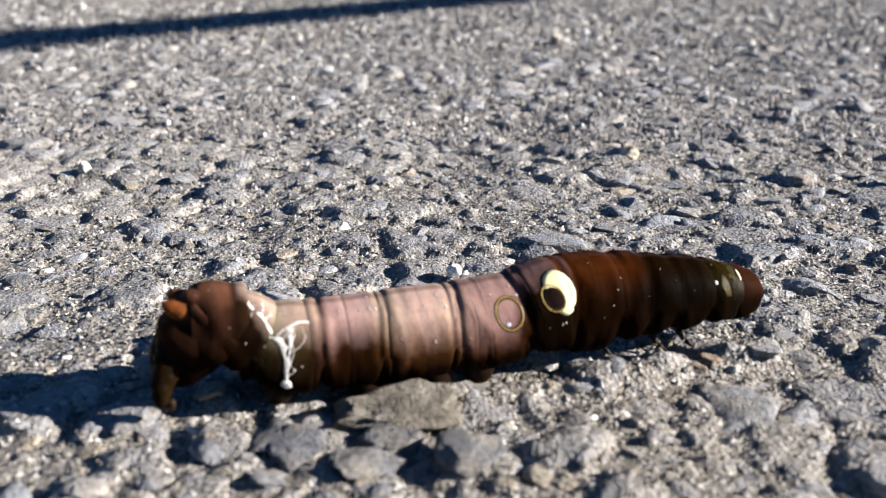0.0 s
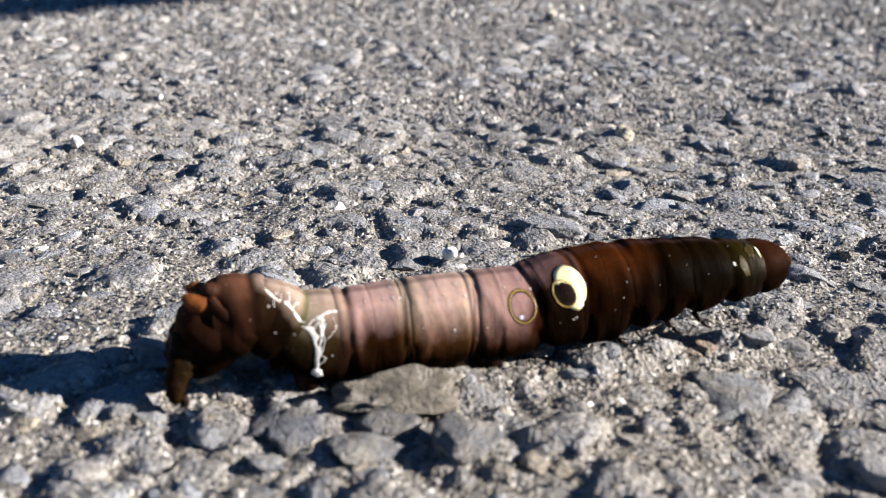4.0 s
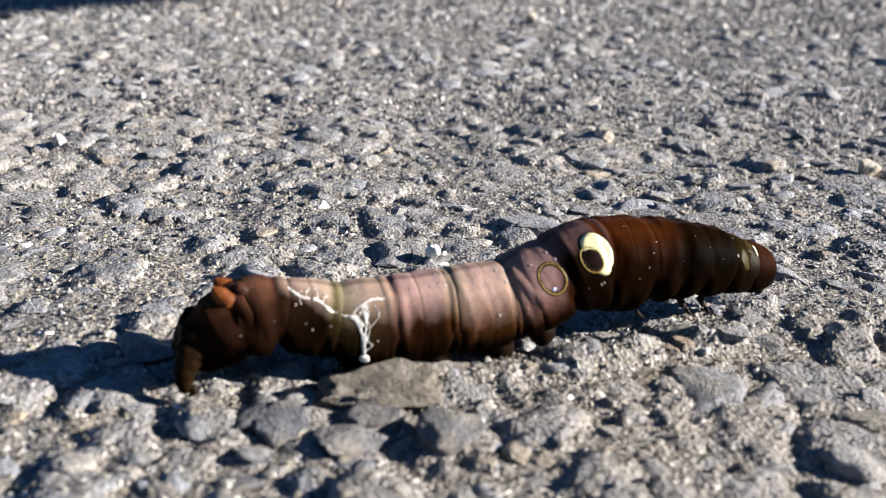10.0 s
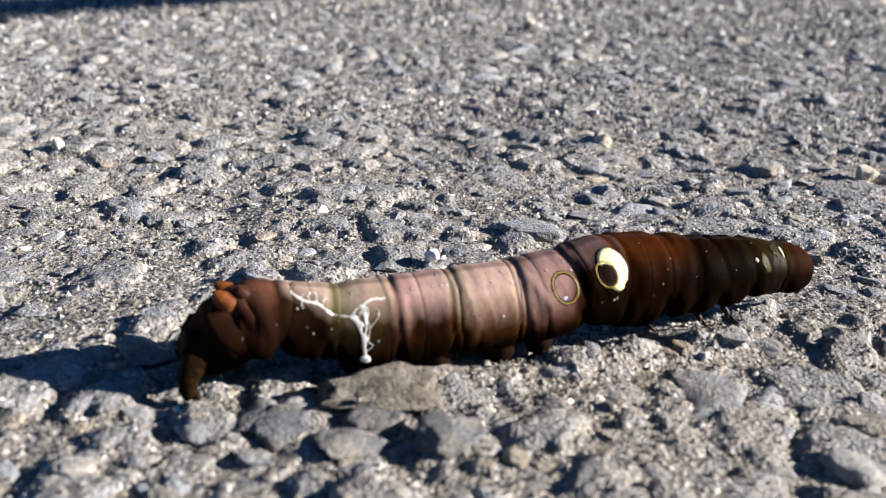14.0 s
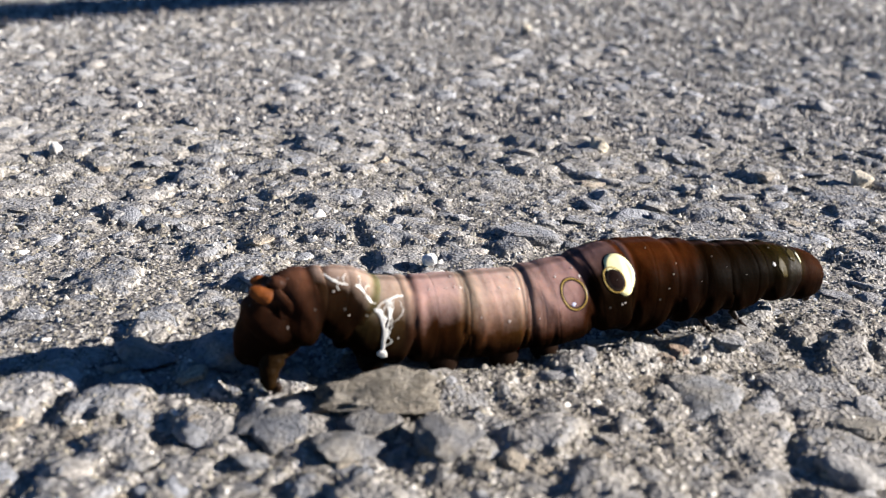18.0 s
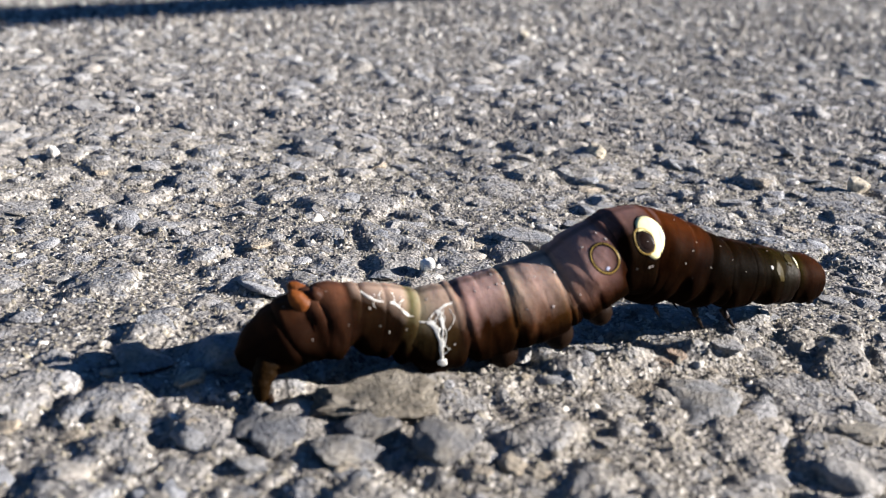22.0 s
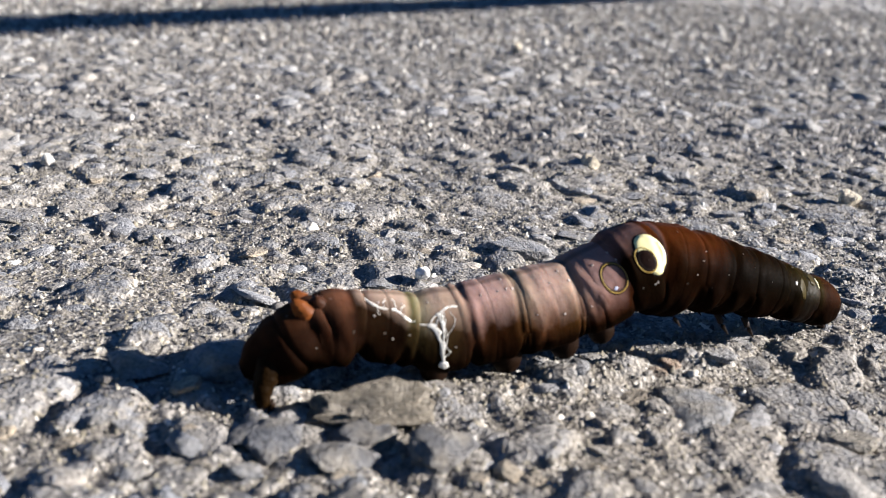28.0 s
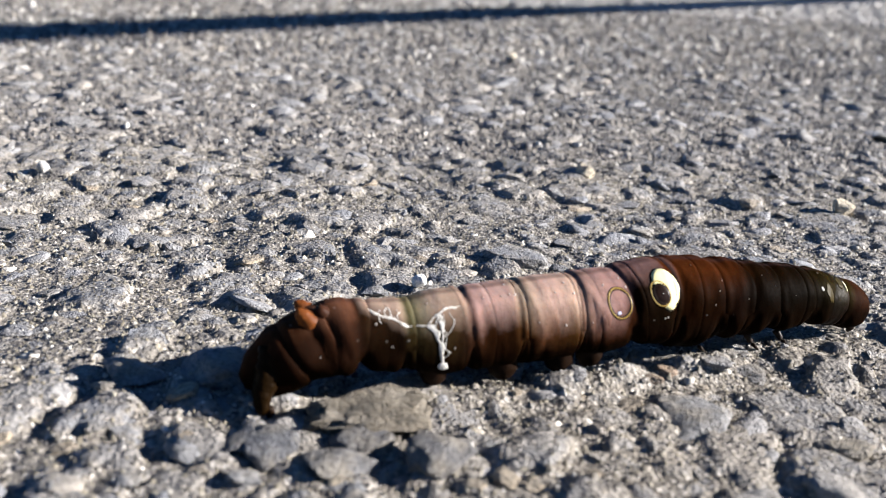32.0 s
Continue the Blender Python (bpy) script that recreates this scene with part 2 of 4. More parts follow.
# skin along the spine nodes: colour of the back, colour of the flank (part pattern, part painted shade), and how far
# down the back's colour reaches (0 back, 1 belly)
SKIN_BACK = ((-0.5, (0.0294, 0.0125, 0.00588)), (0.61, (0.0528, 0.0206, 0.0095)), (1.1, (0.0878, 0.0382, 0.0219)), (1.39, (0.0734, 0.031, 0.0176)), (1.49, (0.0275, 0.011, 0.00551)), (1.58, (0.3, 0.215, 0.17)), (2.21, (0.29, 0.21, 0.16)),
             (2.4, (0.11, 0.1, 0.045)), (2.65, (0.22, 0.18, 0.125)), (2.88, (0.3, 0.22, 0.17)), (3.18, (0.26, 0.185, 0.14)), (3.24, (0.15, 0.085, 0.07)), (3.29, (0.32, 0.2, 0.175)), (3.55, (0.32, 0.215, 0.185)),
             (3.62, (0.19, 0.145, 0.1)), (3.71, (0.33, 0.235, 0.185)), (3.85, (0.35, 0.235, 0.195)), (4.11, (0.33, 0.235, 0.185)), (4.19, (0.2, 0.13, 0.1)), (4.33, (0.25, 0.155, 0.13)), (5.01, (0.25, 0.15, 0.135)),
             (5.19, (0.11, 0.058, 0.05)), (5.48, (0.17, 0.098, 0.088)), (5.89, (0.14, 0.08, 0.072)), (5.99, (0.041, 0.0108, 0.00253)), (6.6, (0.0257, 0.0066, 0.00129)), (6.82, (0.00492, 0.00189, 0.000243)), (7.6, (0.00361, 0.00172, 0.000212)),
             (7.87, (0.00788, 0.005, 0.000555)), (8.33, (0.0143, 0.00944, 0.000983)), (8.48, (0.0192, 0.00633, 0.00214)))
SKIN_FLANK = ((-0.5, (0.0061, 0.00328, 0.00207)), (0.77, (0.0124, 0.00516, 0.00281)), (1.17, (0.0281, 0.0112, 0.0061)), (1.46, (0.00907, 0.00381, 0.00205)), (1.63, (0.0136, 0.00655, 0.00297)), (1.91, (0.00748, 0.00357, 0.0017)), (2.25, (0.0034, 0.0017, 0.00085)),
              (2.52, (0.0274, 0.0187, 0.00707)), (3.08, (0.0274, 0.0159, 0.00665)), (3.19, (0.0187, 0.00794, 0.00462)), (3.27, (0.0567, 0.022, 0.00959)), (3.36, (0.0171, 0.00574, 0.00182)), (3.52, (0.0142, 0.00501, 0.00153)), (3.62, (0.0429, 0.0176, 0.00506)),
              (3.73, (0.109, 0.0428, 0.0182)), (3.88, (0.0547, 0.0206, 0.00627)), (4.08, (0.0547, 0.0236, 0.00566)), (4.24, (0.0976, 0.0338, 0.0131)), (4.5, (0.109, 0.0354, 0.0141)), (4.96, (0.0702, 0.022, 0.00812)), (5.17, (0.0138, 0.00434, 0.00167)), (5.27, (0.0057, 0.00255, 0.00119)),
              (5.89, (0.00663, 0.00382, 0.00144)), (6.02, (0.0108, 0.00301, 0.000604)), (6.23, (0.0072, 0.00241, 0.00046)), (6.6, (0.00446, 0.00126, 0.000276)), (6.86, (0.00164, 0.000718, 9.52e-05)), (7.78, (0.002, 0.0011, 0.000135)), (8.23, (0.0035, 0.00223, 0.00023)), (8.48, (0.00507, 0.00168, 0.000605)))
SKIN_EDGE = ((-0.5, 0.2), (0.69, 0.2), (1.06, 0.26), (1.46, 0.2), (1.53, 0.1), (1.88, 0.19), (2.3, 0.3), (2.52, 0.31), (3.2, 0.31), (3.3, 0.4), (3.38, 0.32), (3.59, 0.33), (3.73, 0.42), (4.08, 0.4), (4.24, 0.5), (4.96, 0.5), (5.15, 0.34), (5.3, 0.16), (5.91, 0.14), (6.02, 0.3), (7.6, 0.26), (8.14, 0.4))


def plain_material(name, low, high, scale, roughness, depth=0.00005, shine=0.1):
    n = Nodes(name, roughness)
    n.surface.inputs["Specular IOR Level"].default_value = shine
    return n.finish(n.mix(n.grey(n.noise(scale, 3), 0.0, 1.0), low, high), n.noise(scale * 2.5, 3), depth)


ASPHALT = asphalt_material()
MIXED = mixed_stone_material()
GRIT = grit_material("grey_grit", 0.0)
SANDY = grit_material("tan_sand_grit", 0.8)
GREY = stone_material("grey_stone", (0.2, 0.205, 0.217), (0.285, 0.285, 0.29))
BLUE = stone_material("blue_grey_stone", (0.2, 0.213, 0.235), (0.25, 0.262, 0.282))
DARK = stone_material("dark_stone", (0.1, 0.104, 0.115), (0.15, 0.153, 0.162))
PALE = stone_material("pale_stone", (0.32, 0.315, 0.305), (0.4, 0.39, 0.38))
SLAB = stone_material("sandy_grey_stone", (0.2, 0.182, 0.15), (0.25, 0.224, 0.18))
LEDGE = stone_material("sandy_brown_stone", (0.12, 0.102, 0.076), (0.14, 0.12, 0.09))
TAN = stone_material("tan_stone", (0.26, 0.215, 0.16), (0.38, 0.32, 0.24))
RUST = stone_material("rust_stone", (0.2, 0.13, 0.085), (0.26, 0.17, 0.11))
WHITE = stone_material("white_stone", (0.62, 0.61, 0.58), (0.78, 0.77, 0.74))
BRIGHT = plain_material("bright_quartz", (0.82, 0.82, 0.8), (0.9, 0.9, 0.88), 900, 0.35)
CREAM = stone_material("cream_stone", (0.64, 0.55, 0.4), (0.72, 0.64, 0.5))
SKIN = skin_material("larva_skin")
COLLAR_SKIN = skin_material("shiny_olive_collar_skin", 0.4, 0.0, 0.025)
FOLD = plain_material("pinkish_brown_fold", (0.05, 0.02, 0.011), (0.02, 0.0085, 0.0045), 420, 0.45, 0.00015, 0.05)
CLASPER = plain_material("olive_brown_clasper", (0.006, 0.0033, 0.0012), (0.014, 0.0065, 0.0015), 420, 0.45, 0.0002, 0.03)
PROLEG = plain_material("black_brown_proleg", (0.006, 0.003, 0.0015), (0.013, 0.006, 0.003), 500, 0.5, 0.0001, 0.05)
ORANGE = plain_material("orange_brown_skin", (0.17, 0.05, 0.01), (0.06, 0.018, 0.006), 420, 0.5, 0.0002)
YELLOW = plain_material("cream_yellow_patch", (0.88, 0.82, 0.46), (0.84, 0.75, 0.36), 600, 0.4, 0.00001)
GOLD = plain_material("dull_gold_line", (0.34, 0.23, 0.06), (0.24, 0.15, 0.035), 900, 0.4, 0.00003)
OCHRE = plain_material("dull_ochre_skin", (0.03, 0.024, 0.0075), (0.036, 0.026, 0.0075), 900, 0.45, 0.00003, 0.03)
BLACK = plain_material("black_line", (0.012, 0.008, 0.006), (0.025, 0.015, 0.01), 900, 0.35, 0.00003)
PUPIL = plain_material("dark_brown_pupil", (0.006, 0.003, 0.002), (0.016, 0.007, 0.004), 500, 0.3, 0.00005)
LACE = plain_material("white_lace", (0.7, 0.68, 0.63), (0.5, 0.47, 0.41), 1500, 0.5, 0.00005)
DOT = plain_material("pale_skin_dot", (0.42, 0.37, 0.34), (0.32, 0.28, 0.25), 1500, 0.4, 0.00003)
IRIS = plain_material("pale_blue_dot", (0.42, 0.46, 0.62), (0.5, 0.52, 0.64), 900, 0.3, 0.00003)
LEG = plain_material("dark_horny_leg", (0.01, 0.006, 0.004), (0.022, 0.012, 0.007), 900, 0.45, 0.00005, 0.1)
COLLAR_HIGHLIGHT = plain_material("pale_yellow_collar_highlight", (0.8, 0.78, 0.62), (0.62, 0.55, 0.24), 600, 0.2, 0.0001, 0.6)
RAIL_PAINT = plain_material("grey_galvanised_steel", (0.42, 0.43, 0.44), (0.5, 0.51, 0.52), 60, 0.45, 0.0005, 0.5)


# ---- small builders ----
def mesh_of(name, points, faces, material, smooth=True):
    data = bpy.data.meshes.new(name)
    data.from_pydata([tuple(p) for p in points], [], faces)
    data.materials.append(material)
    if smooth:
        data.polygons.foreach_set("use_smooth", [True] * len(data.polygons))
    data.update()
    return data


def part(name, data, parent, label="", pose_in_parent=None):
    ob = new(name, data)
    ob.parent = parent
    if pose_in_parent is not None:
        ob.matrix_basis = pose_in_parent
    return tagged(ob, label)


def lattice(x, y, seed):
    """Smooth value noise on arrays, from 0 to 1."""
    xi, yi = np.floor(x), np.floor(y)
    fx, fy = x - xi, y - yi
    fx, fy = fx * fx * (3 - 2 * fx), fy * fy * (3 - 2 * fy)

    def corner(a, b):
        v = np.sin(a * 127.1 + b * 311.7 + seed * 74.7) * 43758.5453
        return v - np.floor(v)
    low = corner(xi, yi) * (1 - fx) + corner(xi + 1, yi) * fx
    high = corner(xi, yi + 1) * (1 - fx) + corner(xi + 1, yi + 1) * fx
    return low * (1 - fy) + high * fy


def mounds(x, y, size, seed, share):
    """Stones bedded in the asphalt: rounded tops (0 to 1) on uneven cells, and each cell's own lot (0 to 1)."""
    x, y = x / size, y / size
    xi, yi = np.floor(x), np.floor(y)

    def chance(a, b, k):
        v = np.sin(a * 127.1 + b * 311.7 + (seed + k) * 74.7) * 43758.5453
        return v - np.floor(v)
    near, second = np.full(np.shape(x), 9.0), np.full(np.shape(x), 9.0)
    lot, tall = np.zeros(np.shape(x)), np.zeros(np.shape(x))
    for i in (-1, 0, 1):
        for j in (-1, 0, 1):
            a, b = xi + i, yi + j
            dx, dy = x - a - chance(a, b, 1), y - b - chance(a, b, 2)
            way = chance(a, b, 6) * 3.14
            long, wide = dx * np.cos(way) + dy * np.sin(way), dy * np.cos(way) - dx * np.sin(way)
            d = np.sqrt(long * long * 0.75 + wide * wide * 1.3)
            closer = d < near
            second = np.where(closer, near, np.minimum(second, d))
            lean = 1 + (chance(a, b, 4) - 0.5) * 1.1 * dx + (chance(a, b, 5) - 0.5) * 1.1 * dy
            tall = np.where(closer, lean * (0.35 + 0.65 * chance(a, b, 8)), tall)
            lot = np.where(closer, chance(a, b, 7), lot)
            near = np.where(closer, d, near)
    m = np.clip((second - near - 0.06 - 0.22 * (lot * 7.3 % 1.0)) / 0.3, 0, 1)
    m = m * (2 - m) * (lot < share)
    return m, np.where(lot < share, tall, 0.0), lot / share


def bed(x, y):
    """Height of the asphalt, how far a stone lies bare there, and that stone's lot: flat-topped stones in sandy binder."""
    x, y = np.asarray(x, float), np.asarray(y, float)
    warp = 0.0016 * (lattice(x / 0.0022, y / 0.0022, 9) - 0.5) + 0.0007 * (lattice(x / 0.0008, y / 0.0008, 10) - 0.5)
    large, tall, lot = mounds(x + warp, y - warp, 0.0064, 1, 0.66)
    small, rise, bit = mounds(x - warp * 0.5, y + warp * 0.6, 0.0027, 8, 0.6)
    rough = lattice(x / 0.0011, y / 0.0011, 3) - 0.5
    fine = lattice(x / 0.0005, y / 0.0005, 4) - 0.5
    h = 1.2 * MM * (lattice(x / 0.013, y / 0.013, 1) - 0.5) - 0.25 * MM
    h += 0.95 * MM * large * tall + 0.42 * MM * small * rise * (1 - 0.75 * large)
    h += (0.3 - 0.12 * large) * MM * rough + (0.16 - 0.05 * large) * MM * fine
    ahead = 58.8 * MM + 0.28 * x - 4.5 * MM
    h += 1.5 * MM * np.exp(-((y - ahead) / (1.7 * MM)) ** 2) * np.clip((x + 7 * MM) / (5 * MM), 0, 1) * np.clip((31 * MM - x) / (7 * MM), 0, 1) * (0.45 + 0.9 * lattice(x / 0.005, y / 0.005, 6))
    h -= 0.75 * MM * np.exp(-((x + 9.6 * MM) / (2.6 * MM)) ** 2 - ((y - 53.2 * MM) / (2.0 * MM)) ** 2)     # hollow by the ledge
    h *= 1 - 0.15 * np.clip((np.hypot(x, y) - 0.09) / 0.15, 0, 1)
    bare = np.maximum(large, 0.8 * small)
    return h * np.clip(1.6 - np.hypot(x, y) / 1.5, 0.0, 1.0), bare, np.where(large > 0.05, lot, bit)


def relief(x, y):
    return bed(x, y)[0]


def graded(start, stop, step, far, ratio):
    """Coordinates with even steps from start to stop, widening outwards as far as far."""
    ticks = list(np.arange(start, stop + step, step))
    for sign, edge in ((1, stop), (-1, start)):
        gap, at, side = step, edge, []
        while abs(at) < far:
            gap *= ratio if abs(at) < 1.5 else 1.6
            at += sign * gap
            side.append(at)
        ticks = ticks + side if sign > 0 else side[::-1] + ticks
    return np.array(ticks)


# ---- ground ----
def build_ground():
    xs = graded(-0.056, 0.08, 0.0004, 600.0, 1.021)
    ys = graded(0.039, 0.155, 0.0004, 600.0, 1.021)
    gx, gy = np.meshgrid(xs, ys)
    z, bare, lot = bed(gx, gy)
    w, h = len(xs), len(ys)
    index = np.arange(w * h).reshape(h, w)
    quads = np.stack([index[:-1, :-1], index[:-1, 1:], index[1:, 1:], index[1:, :-1]], -1).reshape(-1, 4)
    data = bpy.data.meshes.new("ground")
    data.vertices.add(w * h)
    data.vertices.foreach_set("co", np.stack([gx, gy, z], -1).ravel())
    data.loops.add(quads.size)
    data.loops.foreach_set("vertex_index", quads.ravel())
    data.polygons.add(len(quads))
    data.polygons.foreach_set("loop_start", np.arange(0, quads.size, 4))
    data.polygons.foreach_set("use_smooth", np.ones(len(quads), bool))
    data.update(calc_edges=True)
    for name, values in (("bare", bare), ("lot", lot)):
        data.attributes.new(name, "FLOAT", "POINT").data.foreach_set("value", values.astype(np.float32).ravel())
    data.materials.append(ASPHALT)
    return tagged(new("ground", data), "weathered grey asphalt with exposed gravel and sandy grit", "ground", kind="structure")


ground = build_ground()


def lump(seed, level, flat=0.62, sharp=0.36):
    """Points and triangles of an angular stone of unit width, its widest part at z = 0."""
    bm = bmesh.new()
    bmesh.ops.create_icosphere(bm, subdivisions=level, radius=0.5)
    rng = random.Random(seed)
    cuts = []
    for _ in range(16):
        way = Vector((rng.gauss(0, 1), rng.gauss(0, 1), rng.gauss(0, 0.7))).normalized()
        cuts.append((way, rng.uniform(0.27, 0.42)))
    cuts.append((Vector((rng.gauss(0, 0.15), rng.gauss(0, 0.15), 1)).normalized(), rng.uniform(0.3, 0.42)))
    shift = Vector((rng.uniform(-9, 9), rng.uniform(-9, 9), rng.uniform(-9, 9)))
    for v in bm.verts:
        for way, reach in cuts:
            over = v.co.dot(way) - reach
            if over > 0:
                v.co -= way * over
        v.co *= 1 + sharp * 0.6 * noise.noise(v.co * 3.2 + shift) + sharp * 0.34 * noise.noise(v.co * 7.5 + shift)
        v.co.z *= flat
    points = [v.co.copy() for v in bm.verts]
    faces = [[v.index for v in f.verts] for f in bm.faces]
    bm.free()
    return points, faces


def chip(seed, sides=7):
    """A cheap half stone for the many small ones: a faceted cap with a few rings."""
    rng = np.random.RandomState(seed)
    points, faces = [], []
    top = rng.uniform(0.2, 0.34)
    for ring, (radius, z) in enumerate(((0.5, -0.25), (0.49, 0.1), (0.36, top))):
        for k in range(sides):
            a = 2 * math.pi * (k + rng.uniform(-0.3, 0.3)) / sides
            r = radius * rng.uniform(0.78, 1.12)
            points.append((r * math.cos(a), r * math.sin(a), z + rng.uniform(-0.06, 0.06)))
    points.append((rng.uniform(-0.1, 0.1), rng.uniform(-0.1, 0.1), top + 0.01))
    for ring in range(2):
        for k in range(sides):
            a, b = ring * sides + k, ring * sides + (k + 1) % sides
            faces += [(a, b, b + sides), (a, b + sides, a + sides)]
    for k in range(sides):
        faces.append((2 * sides + k, 2 * sides + (k + 1) % sides, 3 * sides))
    return np.array(points), np.array(faces)


def scatter(name, label, places, sizes, material, seed, sides=7, sink=0.07, parent=ground, flat=(0.2, 0.46)):
    """Many small stones in one mesh, each resting in the asphalt."""
    rng = np.random.RandomState(seed)
    kinds = [chip(seed * 31 + k, sides) for k in range(14)]
    n = len(places)
    each, per = len(kinds[0][0]), len(kinds[0][1])
    shape = np.stack([k[0] for k in kinds])[rng.randint(0, len(kinds), n)]
    a = rng.uniform(0, 2 * math.pi, n)
    stretch = np.stack([rng.uniform(0.85, 1.35, n), rng.uniform(0.65, 1.0, n), rng.uniform(*flat, n)], -1)
    shape = shape * stretch[:, None, :]
    tilt = rng.normal(0, 0.2, (n, 2))
    shape[..., 2] += shape[..., 0] * tilt[:, :1] + shape[..., 1] * tilt[:, 1:]
    c, s = np.cos(a)[:, None], np.sin(a)[:, None]
    turned = np.stack([shape[..., 0] * c - shape[..., 1] * s, shape[..., 0] * s + shape[..., 1] * c, shape[..., 2]], -1) * sizes[:, None, None]
    turned[..., :2] += places[:, None, :]
    turned[..., 2] += (relief(places[:, 0], places[:, 1]) - sink * sizes)[:, None]
    faces = (kinds[0][1][None] + (np.arange(n) * each)[:, None, None]).reshape(-1, 3)
    data = bpy.data.meshes.new(name)
    data.vertices.add(n * each)
    data.vertices.foreach_set("co", turned.ravel())
    data.loops.add(faces.size)
    data.loops.foreach_set("vertex_index", faces.ravel())
    data.polygons.add(len(faces))
    data.polygons.foreach_set("loop_start", np.arange(0, faces.size, 3))
    data.update(calc_edges=True)
    data.materials.append(material)
    ob = part(name, data, parent, label)
    ob["kind"] = "stuff"
    return ob


# ---- single stones in the asphalt ----
STONE_SHAPES = {}
TAKEN = []


def single_stone(x, y, width, material, flat=0.5, rise=-0.03):
    """One stone, x and y and width in millimetres, bedded in the asphalt."""
    k = len(TAKEN)
    key = (k % 16, material.name)
    if key not in STONE_SHAPES:
        STONE_SHAPES[key] = mesh_of("stone", *lump(100 + k % 16, 4, 0.58, 0.3), material)
    rng = random.Random(k)
    ob = part("stone", STONE_SHAPES[key], ground)
    ob.rotation_euler = (rng.uniform(-0.2, 0.2), rng.uniform(-0.2, 0.2), rng.uniform(-0.5, 0.5))
    ob.scale = Vector((width, width * rng.uniform(0.65, 0.9), width * flat * rng.uniform(0.85, 1.1))) * MM * 1.08
    ob.location = (x * MM, y * MM, float(relief(x * MM, y * MM)) * 0.8 + width * rise * MM)
    TAKEN.append((x * MM, y * MM, width * MM))
    return ob


def pale_stone(x, y, width):
    return single_stone(x, y, width, PALE)


def pebble(x, y, width, material, rise, label):
    """A loose rounded pebble, a thing of its own, lying on the asphalt."""
    k = len(TAKEN)
    ob = new("pebble", mesh_of("pebble", *lump(300 + k, 3, 0.85, 0.2), material))
    ob.rotation_euler = (0.1 * math.sin(k), 0.1 * math.cos(k), k * 1.3)
    ob.scale = Vector((width, width * 0.9, width)) * MM * 1.08
    ob.location = (x * MM, y * MM, float(relief(x * MM, y * MM)) + width * rise * MM)
    TAKEN.append((x * MM, y * MM, width * MM))
    return tagged(ob, label, "pebble", "loose pebbles on the asphalt")


def white_stone(x, y, width):
    return pebble(x, y, width, WHITE, 0.2, "small rough white pebble lying on grey asphalt")


def bright_stone(x, y, width):
    return pebble(x, y, width, BRIGHT, 0.34, "tiny bright white quartz pebble lying on asphalt")


def cream_stone(x, y, width):
    return pebble(x, y, width, CREAM, 0.28, "small cream-coloured rounded pebble lying on grey asphalt")


def grey_stone(x, y, width):
    return single_stone(x, y, width, GREY)


def dark_stone(x, y, width):
    return single_stone(x, y, width * 1.2, DARK, 0.62, 0.06)


def blue_stone(x, y, width):
    return single_stone(x, y, width, BLUE, 0.4, -0.02)


def tan_stone(x, y, width):
    return single_stone(x, y, width, TAN, 0.55)


def slab_stone(x, y, width):
    return single_stone(x, y, width, SLAB, 0.36, -0.03)


def ledge_stone(x, y, width):
    """The long flat sandy stone on which the belly rests."""
    ob = part("stone", mesh_of("stone", *lump(911, 5, 0.5, 0.62), LEDGE), ground, "long flat sandy grey stone")
    ob.rotation_euler = (0.03, -0.02, 0.2)
    ob.scale = Vector((width * 1.5, width * 0.58, width * 0.75)) * MM
    ob.location = (x * MM, y * MM, 0.35 * MM)
    TAKEN.append((x * MM, y * MM, width * 0.5 * MM))
    return ob


def boulder_stone(x, y, width):
    return single_stone(x, y, width, BLUE, 0.85, 0.1)


def rust_stone(x, y, width):
    return single_stone(x, y, width, RUST, 0.7)


pale_stone(-54.53, 145.54, 8.80)
white_stone(-52.52, 116.03, 2.03)
white_stone(-49.88, 116.20, 2.34)
tan_stone(-41.60, 110.26, 2.97)
tan_stone(-34.93, 102.99, 4.31)
grey_stone(-35.26, 112.88, 4.59)
tan_stone(-23.58, 98.98, 2.00)
grey_stone(-20.49, 99.47, 3.11)
grey_stone(-11.36, 95.23, 4.10)
pale_stone(-7.67, 96.58, 3.08)
pale_stone(-18.59, 124.29, 4.16)
pale_stone(-33.38, 128.99, 3.47)
grey_stone(-27.60, 106.16, 2.91)
white_stone(-26.15, 138.19, 1.09)
white_stone(-29.13, 138.05, 1.11)
white_stone(-29.96, 171.60, 1.35)
white_stone(-20.69, 331.05, 2.54)
white_stone(-32.29, 235.76, 2.14)
tan_stone(-49.58, 164.27, 1.72)
pale_stone(-45.46, 91.18, 2.01)
grey_stone(-41.68, 92.76, 1.92)
pale_stone(-35.73, 90.26, 2.49)
grey_stone(-29.39, 89.83, 3.68)
cream_stone(32.90, 257.58, 4.61)
white_stone(30.65, 146.01, 1.94)
white_stone(23.42, 144.47, 1.15)
cream_stone(27.44, 124.73, 3.10)
pale_stone(38.01, 128.61, 3.42)
pale_stone(46.59, 123.18, 5.08)
tan_stone(48.36, 112.15, 3.84)
grey_stone(40.25, 109.15, 4.44)
grey_stone(41.37, 104.02, 5.65)
tan_stone(35.50, 104.53, 1.79)
white_stone(38.45, 105.15, 0.73)
pale_stone(29.75, 100.12, 4.09)
grey_stone(19.26, 93.27, 6.44)
grey_stone(12.50, 87.88, 8.59)
grey_stone(27.12, 87.96, 3.05)
tan_stone(23.19, 108.53, 4.39)
pale_stone(15.59, 122.45, 4.98)
pale_stone(21.15, 114.18, 5.47)
grey_stone(30.40, 111.00, 4.49)
pale_stone(3.73, 88.24, 3.17)
pale_stone(4.89, 93.75, 2.90)
